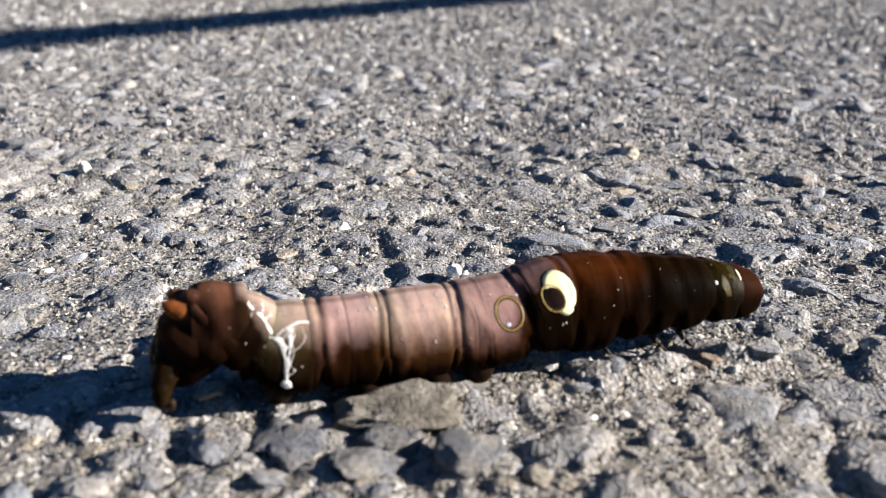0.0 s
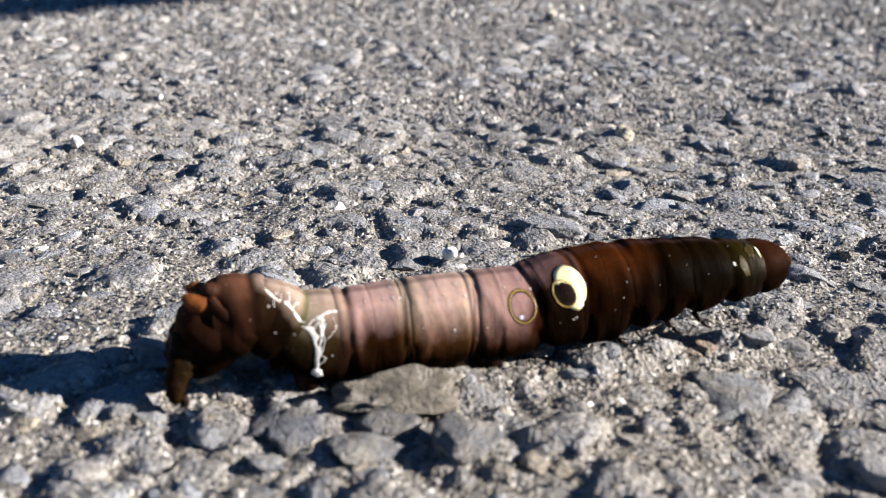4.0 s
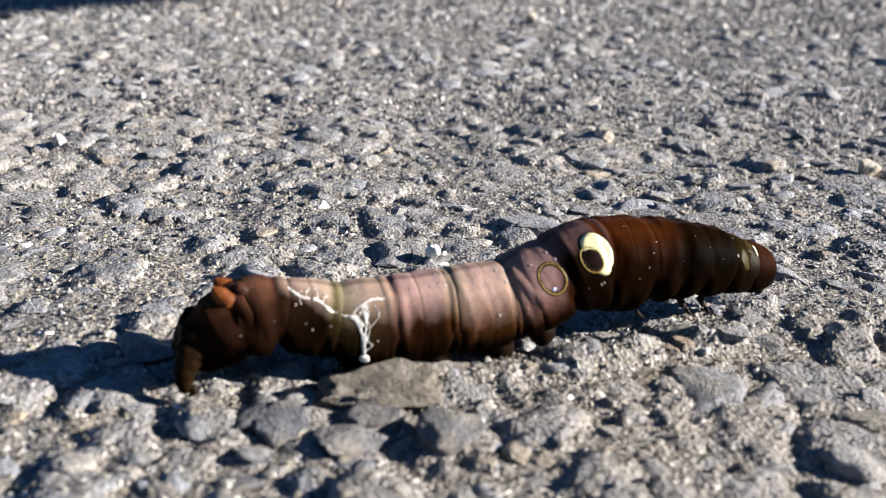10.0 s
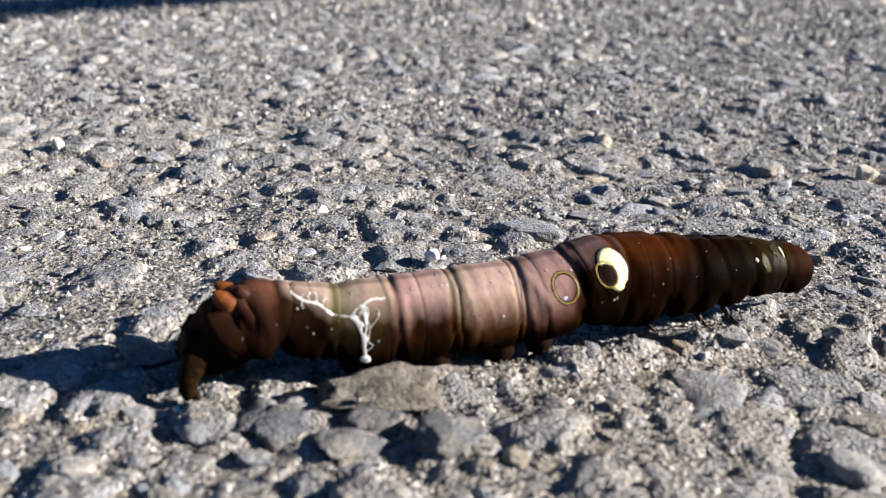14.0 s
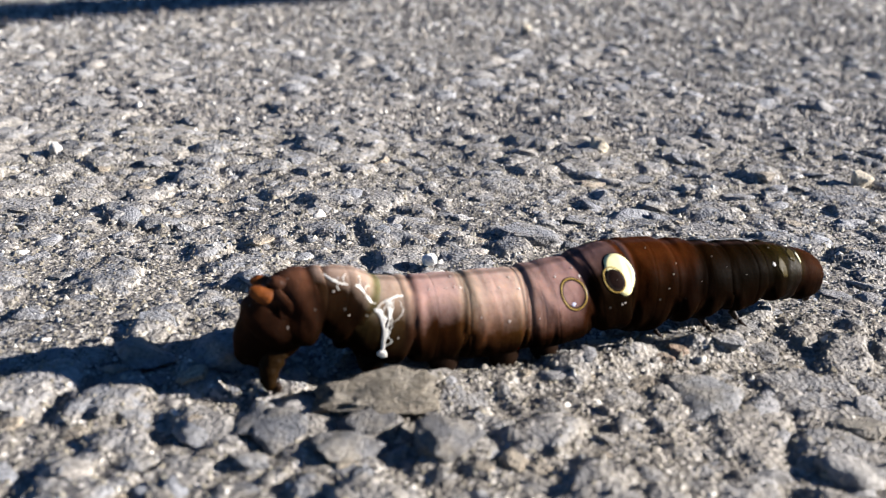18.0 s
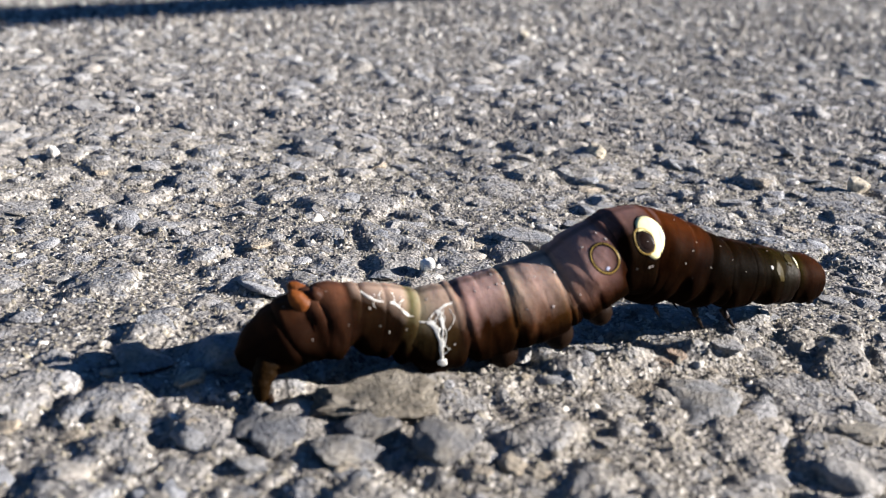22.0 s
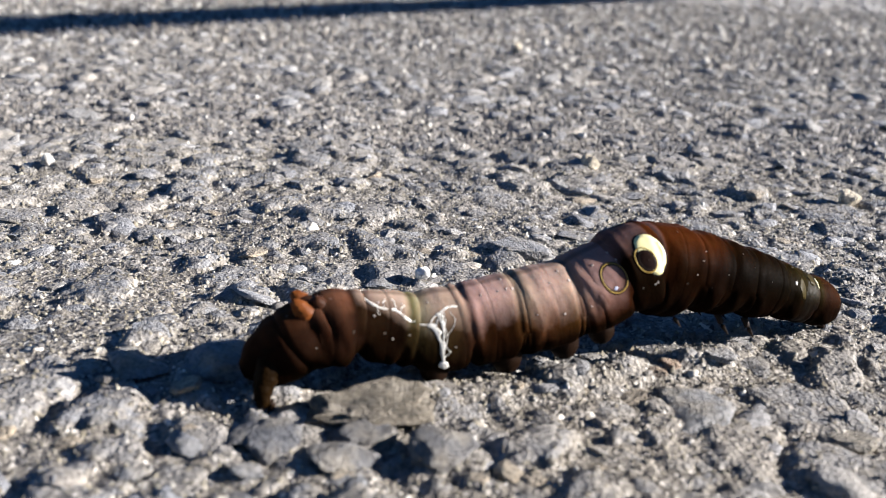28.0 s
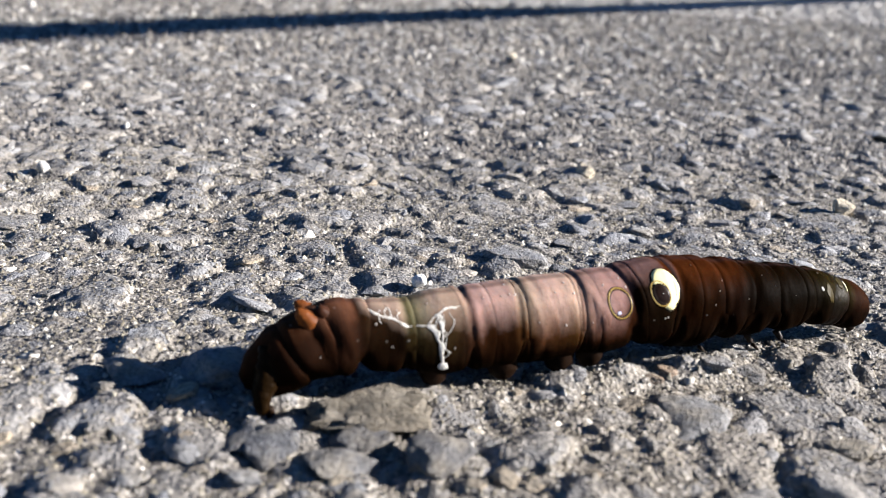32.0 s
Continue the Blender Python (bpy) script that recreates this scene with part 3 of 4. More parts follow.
grey_stone(-30.02, 69.72, 3.18)
grey_stone(-33.41, 66.05, 3.43)
pale_stone(-37.87, 80.25, 2.33)
pale_stone(-38.00, 69.79, 2.10)
pale_stone(-13.93, 81.81, 2.37)
grey_stone(-10.72, 78.79, 1.75)
grey_stone(-18.56, 79.35, 1.78)
white_stone(-21.04, 81.72, 0.63)
grey_stone(-7.86, 77.73, 3.25)
bright_stone(0.92, 78.40, 1.82)
grey_stone(-24.21, 62.58, 2.56)
grey_stone(35.60, 76.48, 7.25)
grey_stone(28.94, 66.61, 4.14)
grey_stone(25.01, 60.67, 3.72)
blue_stone(20.83, 53.27, 7.20)
pale_stone(7.06, 54.02, 3.05)
rust_stone(19.45, 59.07, 2.03)
dark_stone(1.61, 47.23, 4.95)
dark_stone(-9.68, 48.32, 4.85)
dark_stone(-3.51, 49.19, 4.43)
grey_stone(-20.13, 50.62, 2.67)
tan_stone(-23.31, 48.48, 2.72)
pale_stone(-28.71, 50.60, 2.43)
grey_stone(-23.29, 45.27, 2.57)
tan_stone(-15.39, 49.23, 1.74)
tan_stone(-14.01, 45.80, 1.76)
tan_stone(13.05, 56.15, 1.26)
pale_stone(11.62, 56.65, 1.90)
slab_stone(30.97, 50.46, 5.60)
grey_stone(26.70, 51.94, 2.32)
grey_stone(14.45, 43.89, 2.60)
tan_stone(7.45, 44.78, 2.15)
white_stone(3.92, 49.04, 0.82)
tan_stone(-5.00, 45.07, 2.09)
grey_stone(28.78, 60.18, 2.20)
grey_stone(32.68, 62.06, 2.44)
grey_stone(40.36, 73.48, 3.64)
tan_stone(30.32, 58.62, 1.72)
grey_stone(12.67, 48.33, 2.07)
grey_stone(19.50, 46.74, 2.50)
tan_stone(10.06, 50.35, 1.68)
grey_stone(-10.88, 45.03, 2.45)
grey_stone(-18.10, 44.82, 2.08)
grey_stone(-0.83, 45.51, 2.29)
tan_stone(3.62, 44.41, 2.08)
tan_stone(-2.62, 55.27, 2.48)
grey_stone(-7.63, 52.68, 1.96)
tan_stone(17.64, 65.02, 1.86)
grey_stone(22.92, 44.54, 2.40)
grey_stone(-19.81, 55.28, 1.64)
tan_stone(24.56, 53.60, 1.44)
pale_stone(19.12, 69.37, 1.28)
grey_stone(-7.39, 132.39, 3.91)
grey_stone(-1.89, 118.41, 3.92)
grey_stone(52.55, 108.57, 4.39)
pale_stone(70.56, 141.32, 4.68)
grey_stone(47.82, 156.51, 3.68)
pale_stone(11.86, 155.97, 4.09)
boulder_stone(-21.69, 58.00, 4.85)
boulder_stone(-15.19, 58.78, 7.21)
ledge_stone(-2.60, 52.90, 9.60)
tan_stone(-9.30, 52.60, 2.30)
pale_stone(-26.16, 54.10, 2.92)
dark_stone(-10.91, 49.15, 4.29)
dark_stone(-5.02, 46.85, 4.54)
grey_stone(-21.80, 50.32, 2.36)
tan_stone(-1.30, 52.48, 2.46)
grey_stone(28.48, 64.62, 3.50)
rust_stone(20.90, 59.86, 2.38)
grey_stone(37.86, 62.87, 2.97)
cream_stone(61.41, 111.26, 3.57)


def free_places(count, box, gap, seed):
    """Random places in a box (x0, x1, y0, y1) that keep clear of the single stones, on a shaken grid."""
    rng = np.random.RandomState(seed)
    x0, x1, y0, y1 = box
    xs, ys = np.meshgrid(np.arange(x0, x1, gap), np.arange(y0, y1, gap))
    p = np.stack([xs.ravel(), ys.ravel()], -1) + rng.uniform(-0.5, 0.5, (xs.size, 2)) * gap * 1.1
    rng.shuffle(p)
    keep = np.ones(len(p), bool)
    for x, y, w in TAKEN:
        keep &= np.hypot(p[:, 0] - x, p[:, 1] - y) > w * 0.48
    return p[keep][:count]


def outside(p, box):
    x0, x1, y0, y1 = box
    return p[(p[:, 0] < x0) | (p[:, 0] > x1) | (p[:, 1] < y0) | (p[:, 1] > y1)]


def loose_single_stones():
    """Unnamed middling stones of the nearest stretch, each an object."""
    rng = random.Random(5)
    shapes = [mesh_of("stone", *lump(500 + k, 2), (GREY, TAN, PALE, GREY, DARK, BLUE)[k % 6], smooth=False) for k in range(18)]
    for x, y in free_places(180, (-0.045, 0.066, 0.042, 0.115), 0.0066, 8):
        w = rng.uniform(1.8, 5.0) * MM
        ob = part("stone", rng.choice(shapes), ground)
        ob.rotation_euler = (rng.uniform(-0.25, 0.25), rng.uniform(-0.25, 0.25), rng.uniform(0, 6.28))
        ob.scale = (w, w * rng.uniform(0.65, 0.95), w * rng.uniform(0.35, 0.6))
        ob.location = (x, y, float(relief(x, y)) - 0.06 * w)
        TAKEN.append((x, y, w))


loose_single_stones()
NEAR = (-0.075, 0.1, 0.036, 0.16)
MIDDLE = (-0.3, 0.34, 0.03, 0.46)
near = free_places(9999, NEAR, 0.0052, 11)
scatter("gravel", "small grey and tan gravel bedded in asphalt", near, np.random.RandomState(1).gamma(2.2, 0.0009, len(near)).clip(0, 0.0042) + 0.0006, MIXED, 3, sink=0.1)
middle = outside(free_places(99999, MIDDLE, 0.0047, 12), NEAR)
scatter("gravel", "small grey and tan gravel bedded in asphalt", middle, np.random.RandomState(2).gamma(2.4, 0.0012, len(middle)).clip(0, 0.0065) + 0.0009, MIXED, 4, sink=0.06, flat=(0.2, 0.46))
far = outside(free_places(99999, (-0.8, 1.0, -0.1, 1.3), 0.0088, 13), MIDDLE)
scatter("gravel", "small grey and tan gravel bedded in asphalt", far, np.random.RandomState(3).gamma(3.0, 0.0017, len(far)).clip(0, 0.011) + 0.0015, MIXED, 5, sides=5, sink=0.05, flat=(0.18, 0.4))


def sand(box, gap, size, seed, material=GRIT, tall=(0.15, 0.5)):
    """Sharp sand grains that cover the asphalt between the stones: one mesh of small pointed caps."""
    rng = np.random.RandomState(seed)
    xs, ys = np.meshgrid(np.arange(box[0], box[1], gap), np.arange(box[2], box[3], gap))
    p = np.stack([xs.ravel(), ys.ravel()], -1) + rng.uniform(-0.6, 0.6, (xs.size, 2)) * gap
    height, bare, lot = bed(p[:, 0], p[:, 1])
    keep = (bare < 0.7) | (rng.uniform(0, 1, len(p)) < 0.4)
    p, height = p[keep], height[keep]
    n, sides = len(p), 5
    s = size * rng.gamma(4.0, 0.25, n).clip(0.35, 2.6)
    a = rng.uniform(0, 2 * math.pi, (n, 1)) + np.arange(sides) * 2 * math.pi / sides + rng.uniform(-0.4, 0.4, (n, sides))
    r = s[:, None] * rng.uniform(0.4, 0.7, (n, sides))
    grains = np.zeros((n, sides + 1, 3))
    grains[:, :sides, 0], grains[:, :sides, 1] = r * np.cos(a), r * np.sin(a)
    grains[:, :sides, 2] = -0.25 * s[:, None]
    grains[:, sides, :2] = rng.normal(0, 0.16, (n, 2)) * s[:, None]
    grains[:, sides, 2] = s * rng.uniform(*tall, n)
    grains[..., :2] += p[:, None]
    grains[..., 2] += height[:, None]
    k = np.arange(sides)
    cap = np.stack([k, (k + 1) % sides, np.full(sides, sides)], -1)
    faces = (cap[None] + (np.arange(n) * (sides + 1))[:, None, None]).reshape(-1, 3)
    data = bpy.data.meshes.new("sand")
    data.vertices.add(n * (sides + 1))
    data.vertices.foreach_set("co", grains.ravel())
    data.loops.add(faces.size)
    data.loops.foreach_set("vertex_index", faces.ravel())
    data.polygons.add(len(faces))
    data.polygons.foreach_set("loop_start", np.arange(0, faces.size, 3))
    data.update(calc_edges=True)
    data.materials.append(material)
    tagged(part("sand", data, ground, "sharp pale sand grains between the stones"), kind="stuff")


sand((-0.055, 0.085, 0.038, 0.135), 0.00043, 0.0003, 21, SANDY, (0.2, 0.64))
grit = free_places(99999, (-0.055, 0.085, 0.036, 0.105), 0.0012, 24)
grit = grit[bed(grit[:, 0], grit[:, 1])[1] < 0.7]
scatter("grit", "coarse tan and grey grit between the stones", grit, np.random.RandomState(9).gamma(3.0, 0.00024, len(grit)).clip(0, 0.0016) + 0.0003, GRIT, 7, sides=5, sink=0.16, flat=(0.35, 0.75))
sand((-0.11, 0.14, 0.135, 0.24), 0.0007, 0.0006, 22, tall=(0.3, 0.8))
sand((-0.2, 0.27, 0.24, 0.5), 0.0015, 0.0014, 23, tall=(0.3, 0.8))


# ---- unseen rail, added out of view to cast the shadow band across the asphalt ----
def build_shadow_rail():
    along = Vector((0.69, 0.724, 0)).normalized()
    height = 0.34
    foot = Vector((-0.124, 0.265, 0)) + to_sun * (height / to_sun.z)
    rail = tagged(new("shadow_rail"), "thin grey pipe rail on two posts, unseen, added to cast a shadow band", "rail")
    rail.location = (foot.x, foot.y, 0)

    def tube(name, a, b, radius):
        bm = bmesh.new()
        bmesh.ops.create_cone(bm, cap_ends=True, segments=20, radius1=radius, radius2=radius, depth=(b - a).length)
        bmesh.ops.transform(bm, matrix=Matrix.Translation((a + b) / 2) @ (b - a).to_track_quat("Z", "Y").to_matrix().to_4x4(), verts=bm.verts)
        data = bpy.data.meshes.new(name)
        bm.to_mesh(data)
        bm.free()
        data.materials.append(RAIL_PAINT)
        part(name, data, rail)
    up = Vector((0, 0, height))
    tube("pipe", along * -2.2 + up, along * 3.0 + up, 0.011)
    for reach in (-2.1, 2.9):
        tube("post", along * reach - Vector((0, 0, 0.02)), along * reach + up, 0.012)


build_shadow_rail()


# ---- caterpillar ----
HEADING = math.atan(0.28)            # its line over the asphalt
LINE = lambda x: (x, 58.8 + 0.28 * x)    # millimetres
caterpillar = tagged(new("caterpillar"), "brown caterpillar with yellow eyespots and white lace mark crawling on asphalt", "caterpillar")

# how it crawls: each spine node's rows of seconds, x and height in millimetres, tail first
SPINE = (
    [(0, -18.55, 4.07), (1, -18.10, 4.27), (2, -17.57, 3.95), (3, -17.43, 3.46), (5.5, -17.14, 2.81), (7, -16.52, 3.10), (8, -16.27, 3.17), (9, -16.13, 3.12), (10, -16.00, 3.08), (11, -15.98, 3.10), (13, -15.88, 3.01), (14, -15.84, 2.97), (16.5, -12.86, 3.82), (17, -12.25, 3.79), (18, -12.01, 3.40), (19, -12.21, 2.91), (20, -12.10, 2.76), (21, -11.83, 2.94), (22, -11.60, 3.04), (23, -11.46, 2.84), (25, -11.13, 2.75), (28, -11.06, 2.67), (30, -10.91, 2.57), (32, -10.85, 2.34)],
    [(0, -16.13, 6.50), (1, -15.57, 6.71), (2, -15.42, 6.48), (3, -15.34, 6.36), (5.5, -13.97, 4.37), (7, -13.23, 4.87), (8, -12.90, 4.93), (9, -12.76, 4.91), (10, -12.65, 4.89), (11, -12.61, 4.88), (13, -12.56, 4.91), (14, -12.52, 4.89), (16.5, -10.62, 6.54), (17, -10.27, 6.48), (18, -9.53, 5.78), (19, -9.13, 5.12), (20, -8.48, 4.61), (21, -7.84, 4.45), (22, -7.38, 4.73), (23, -7.19, 4.71), (25, -6.98, 4.79), (28, -6.76, 4.67), (30, -6.45, 4.41), (32, -6.28, 4.42)],
    [(0, -14.25, 5.65), (1, -13.58, 6.09), (2, -13.23, 5.92), (3, -13.18, 5.78), (5.5, -10.87, 3.64), (7, -9.49, 4.38), (8, -9.14, 4.49), (9, -9.02, 4.44), (10, -8.93, 4.42), (11, -8.85, 4.40), (13, -8.85, 4.41), (14, -8.82, 4.39), (16.5, -7.22, 6.18), (17, -6.93, 6.21), (18, -6.17, 5.76), (19, -5.33, 4.83), (20, -4.63, 4.06), (21, -3.84, 4.25), (22, -3.33, 4.40), (23, -3.08, 4.42), (25, -2.93, 4.41), (28, -2.75, 4.40), (30, -2.53, 4.34), (32, -2.46, 4.25)],
    [(0, -11.28, 4.08), (1, -11.27, 4.20), (2, -11.23, 3.87), (3, -10.47, 3.90), (5.5, -7.02, 2.56), (7, -5.42, 3.22), (8, -5.07, 3.34), (9, -4.98, 3.41), (10, -4.89, 3.49), (11, -4.85, 3.55), (13, -4.86, 3.69), (14, -4.85, 3.76), (16.5, -4.92, 4.35), (17, -4.72, 4.39), (18, -3.31, 4.23), (19, -1.98, 3.60), (20, -0.68, 3.34), (21, 0.43, 3.31), (22, 1.07, 3.32), (23, 1.17, 3.39), (25, 1.33, 3.57), (28, 1.48, 3.71), (30, 1.52, 3.96), (32, 1.59, 4.16)],
    [(0, -0.94, 3.93), (1, -0.85, 3.83), (2, -0.71, 3.59), (3, -0.19, 3.25), (5.5, 1.69, 3.88), (7, 4.08, 4.82), (8, 4.75, 4.21), (9, 5.20, 3.69), (10, 5.29, 3.79), (11, 5.51, 3.85), (13, 5.57, 3.89), (14, 5.56, 3.97), (16.5, 5.57, 4.13), (17, 5.67, 3.94), (18, 6.21, 3.74), (19, 6.69, 3.95), (20, 7.54, 4.82), (21, 9.01, 5.37), (22, 9.92, 5.16), (23, 10.47, 4.80), (25, 10.98, 4.85), (28, 11.20, 5.05), (30, 11.34, 4.82), (32, 11.51, 4.54)],
    [(0, 4.61, 4.26), (1, 4.78, 4.03), (2, 5.01, 3.74), (3, 5.40, 3.39), (5.5, 6.02, 3.76), (7, 8.65, 6.97), (8, 9.00, 6.63), (9, 9.22, 6.08), (10, 9.83, 5.29), (11, 10.14, 5.08), (13, 10.50, 4.87), (14, 10.63, 4.59), (16.5, 11.01, 4.53), (17, 11.22, 4.42), (18, 11.63, 4.31), (19, 11.76, 4.46), (20, 11.87, 5.13), (21, 13.44, 6.87), (22, 14.45, 7.72), (23, 14.86, 7.51), (25, 15.10, 6.87), (28, 15.57, 6.60), (30, 15.80, 5.75), (32, 16.11, 4.77)],
    [(0, 9.18, 5.18), (1, 9.69, 4.55), (2, 9.95, 4.49), (3, 10.12, 4.43), (5.5, 10.54, 4.40), (7, 11.88, 7.65), (8, 12.48, 7.70), (9, 12.88, 7.47), (10, 13.81, 6.53), (11, 14.13, 6.14), (13, 14.66, 5.80), (14, 15.15, 5.39), (16.5, 15.79, 5.34), (17, 15.97, 5.21), (18, 16.08, 5.25), (19, 16.02, 5.37), (20, 15.80, 5.82), (21, 16.78, 7.45), (22, 17.70, 8.36), (23, 18.51, 8.49), (25, 18.84, 8.23), (28, 18.91, 7.81), (30, 19.89, 6.72), (32, 21.03, 5.28)],
    [(0, 16.61, 4.84), (1, 17.19, 5.02), (2, 17.42, 4.89), (3, 17.66, 5.11), (5.5, 18.39, 4.43), (7, 19.00, 5.25), (8, 19.60, 5.37), (9, 20.64, 5.25), (10, 21.46, 5.92), (11, 21.49, 5.53), (13, 22.50, 4.89), (14, 22.98, 4.88), (16.5, 23.73, 4.68), (17, 23.80, 4.67), (18, 23.82, 4.74), (19, 23.63, 4.94), (20, 23.57, 4.97), (21, 23.55, 5.66), (22, 23.80, 5.97), (23, 24.53, 6.06), (25, 25.17, 6.39), (28, 26.68, 5.94), (30, 28.31, 5.54), (32, 29.75, 4.56)],
    [(0, 21.61, 4.42), (1, 22.63, 4.91), (2, 23.18, 4.63), (3, 23.56, 4.96), (5.5, 23.84, 4.79), (7, 24.12, 4.98), (8, 24.33, 4.84), (9, 24.97, 4.80), (10, 25.60, 5.06), (11, 26.23, 4.91), (13, 27.37, 4.90), (14, 27.98, 4.94), (16.5, 29.56, 4.86), (17, 29.79, 4.79), (18, 30.02, 4.75), (19, 30.19, 4.64), (20, 30.13, 4.76), (21, 29.87, 4.86), (22, 29.87, 4.85), (23, 30.15, 4.89), (25, 30.64, 5.24), (28, 32.88, 3.96), (30, 34.56, 4.85), (32, 36.41, 3.96)],
    [(0, 25.39, 3.95), (1, 26.50, 5.22), (2, 27.74, 4.86), (3, 28.21, 5.19), (5.5, 28.43, 5.09), (7, 28.25, 5.12), (8, 28.16, 5.02), (9, 28.85, 4.47), (10, 29.55, 4.25), (11, 30.47, 4.17), (13, 33.18, 4.27), (14, 33.76, 4.31), (16.5, 34.58, 4.14), (17, 34.59, 4.03), (18, 35.14, 3.90), (19, 35.40, 3.92), (20, 35.42, 3.76), (21, 35.81, 3.99), (22, 35.81, 4.03), (23, 35.78, 3.92), (25, 35.90, 3.66), (28, 38.55, 2.15), (30, 40.05, 2.61), (32, 42.32, 2.37)],
)


def node_at(rows, t):
    """Place of a spine node, gliding between its rows."""
    for (t0, x0, z0), (t1, x1, z1) in zip(rows, rows[1:]):
        if t <= t1:
            s = (t - t0) / (t1 - t0)
            return x0 + (x1 - x0) * s, z0 + (z1 - z0) * s
    return rows[-1][1:]


def spine_at(t, u):
    """Centre of the body at u nodes from the tail: a smooth curve through the nodes."""
    p = [Vector(node_at(rows, t)) for rows in SPINE]
    p = [p[0] * 2 - p[1]] + p + [p[-1] * 2 - p[-2]]
    i = max(0, min(len(p) - 4, int(math.floor(u))))
    s = u - i
    a, b, c, d = p[i:i + 4]
    m0, m1 = (c - a) / 2, (d - b) / 2
    return b * (2 * s ** 3 - 3 * s * s + 1) + m0 * (s ** 3 - 2 * s * s + s) + c * (3 * s * s - 2 * s ** 3) + m1 * (s ** 3 - s * s)


# lengths between the nodes of the body at rest, in millimetres
REST = np.array([4.0, 3.56, 3.6, 9.9, 4.86, 4.37, 7.41, 5.44, 5.04])
MARKS = np.concatenate([[0.0], np.cumsum(REST)])


def along(u):
    """Millimetres along the body at rest for u nodes."""
    if u < 0:
        return u * REST[0]
    return MARKS[-1] + (u - 9) * REST[-1] if u > 9 else float(np.interp(u, np.arange(10.0), MARKS))


def node_of(s):
    s = np.asarray(s, float)
    inside = np.interp(s, MARKS, np.arange(10.0))
    return np.where(s < 0, s / REST[0], np.where(s > MARKS[-1], 9 + (s - MARKS[-1]) / REST[-1], inside))


# radius, and how far the belly hangs below a round section, along the spine nodes
GIRTH = ((-0.52, 0.25), (-0.46, 1.0), (-0.34, 1.6), (-0.15, 2.1), (0.15, 2.45), (0.57, 2.72), (0.92, 2.8), (1.21, 2.9), (1.49, 2.78), (1.94, 2.8), (2.44, 2.95), (2.95, 3.3), (3.4, 3.4),
         (3.85, 3.5), (4.18, 3.45), (4.69, 3.55), (5.15, 3.45), (5.7, 3.64), (6.23, 3.64), (6.69, 3.55), (7.14, 3.35), (7.6, 3.05), (8.05, 2.65), (8.4, 2.42), (8.62, 2.4), (8.82, 2.1), (8.97, 1.75), (9.1, 1.15), (9.19, 0.3))
HANG = ((0.12, 0.0), (1.8, 0.03), (2.8, 0.12), (3.85, 0.06), (5.05, 0.05), (5.7, 0.1), (6.07, 0.3), (6.6, 0.28), (6.95, 0.08), (7.6, 0.0))
# folds between the rings of the skin: spine node, depth, half width in millimetres
FOLDS = ((0.6, 0.022, 0.5), (0.9, 0.03, 0.8), (1.18, 0.012, 0.5), (1.49, 0.12, 0.5), (1.72, 0.018, 0.28), (2.4, 0.072, 0.35), (2.83, 0.012, 0.21), (3.24, 0.1, 0.26), (3.33, 0.02, 0.21), (3.4, 0.021, 0.21), (3.62, 0.085, 0.24),
         (3.72, 0.018, 0.21), (3.87, 0.021, 0.24), (4.18, 0.095, 0.26), (4.34, 0.027, 0.24), (4.54, 0.024, 0.24), (5.17, 0.072, 0.32), (5.36, 0.03, 0.24), (5.97, 0.066, 0.29), (6.19, 0.025, 0.44), (6.5, 0.1, 0.5),
         (6.65, 0.0175, 0.39), (6.79, 0.085, 0.5), (6.95, 0.0175, 0.39), (7.18, 0.095, 0.5), (7.37, 0.015, 0.39), (7.58, 0.02, 0.39), (7.78, 0.1, 0.5), (8.14, 0.04, 0.39), (8.4, 0.06, 0.33))
FOLD_AT = [(along(u), depth, width) for u, depth, width in FOLDS]
GIRTH_AT = np.array([(along(u), r) for u, r in GIRTH])


def radius_at(s):
    """Plain radius along the body, the corners of the list rounded off."""
    return sum(np.interp(np.asarray(s, float) + d, GIRTH_AT[:, 0], GIRTH_AT[:, 1]) for d in (-0.5, -0.25, 0.0, 0.25, 0.5)) / 5


# fleshy ridges and dents on the skin: corners (spine node, degrees over the flank), height and half width in millimetres
RIDGES = (([(0.3, 84), (0.33, 54), (0.38, 30), (0.5, 5), (0.8, -20), (1.1, -26)], 0.36, 0.85),
          ([(0.62, 70), (0.6, 40), (0.68, 20)], 0.13, 0.57), ([(0.8, 34), (0.86, 14), (0.84, 2)], -0.22, 0.8), ([(1.0, -12), (1.05, -24)], 0.24, 0.63), ([(1.3, -6), (1.28, -26)], 0.25, 0.57),
          ([(1.02, 88), (1.1, 60), (1.14, 20)], 0.13, 0.86), ([(1.72, -34), (1.8, -20)], 0.18, 0.69), ([(2.1, -20), (2.15, -38)], 0.18, 0.69),
          ([(3.2, 60), (3.26, 20), (3.22, -5)], 0.084, 0.34), ([(3.68, 55), (3.73, 15), (3.72, -10)], 0.072, 0.34), ([(4.3, 62), (4.42, 35), (4.6, 10)], 0.096, 0.4), 
          ([(5.25, 78), (5.36, 52), (5.4, 20)], 0.12, 0.46), ([(6.05, 60), (6.2, 20), (6.2, -15)], 0.096, 0.57), ([(6.35, 75), (6.42, 30)], 0.084, 0.69), ([(6.6, -12), (6.55, -45)], 0.21, 0.8),
          ([(6.85, 60), (6.95, 10), (6.9, -20)], 0.084, 0.57), ([(7.2, -5), (7.3, -40)], 0.15, 0.69), ([(7.5, 70), (7.62, 30)], 0.072, 0.57), ([(7.85, 72), (8.05, 52), (8.2, 50)], 0.12, 0.37), ([(7.95, 20), (8.0, -20)], 0.13, 0.57))
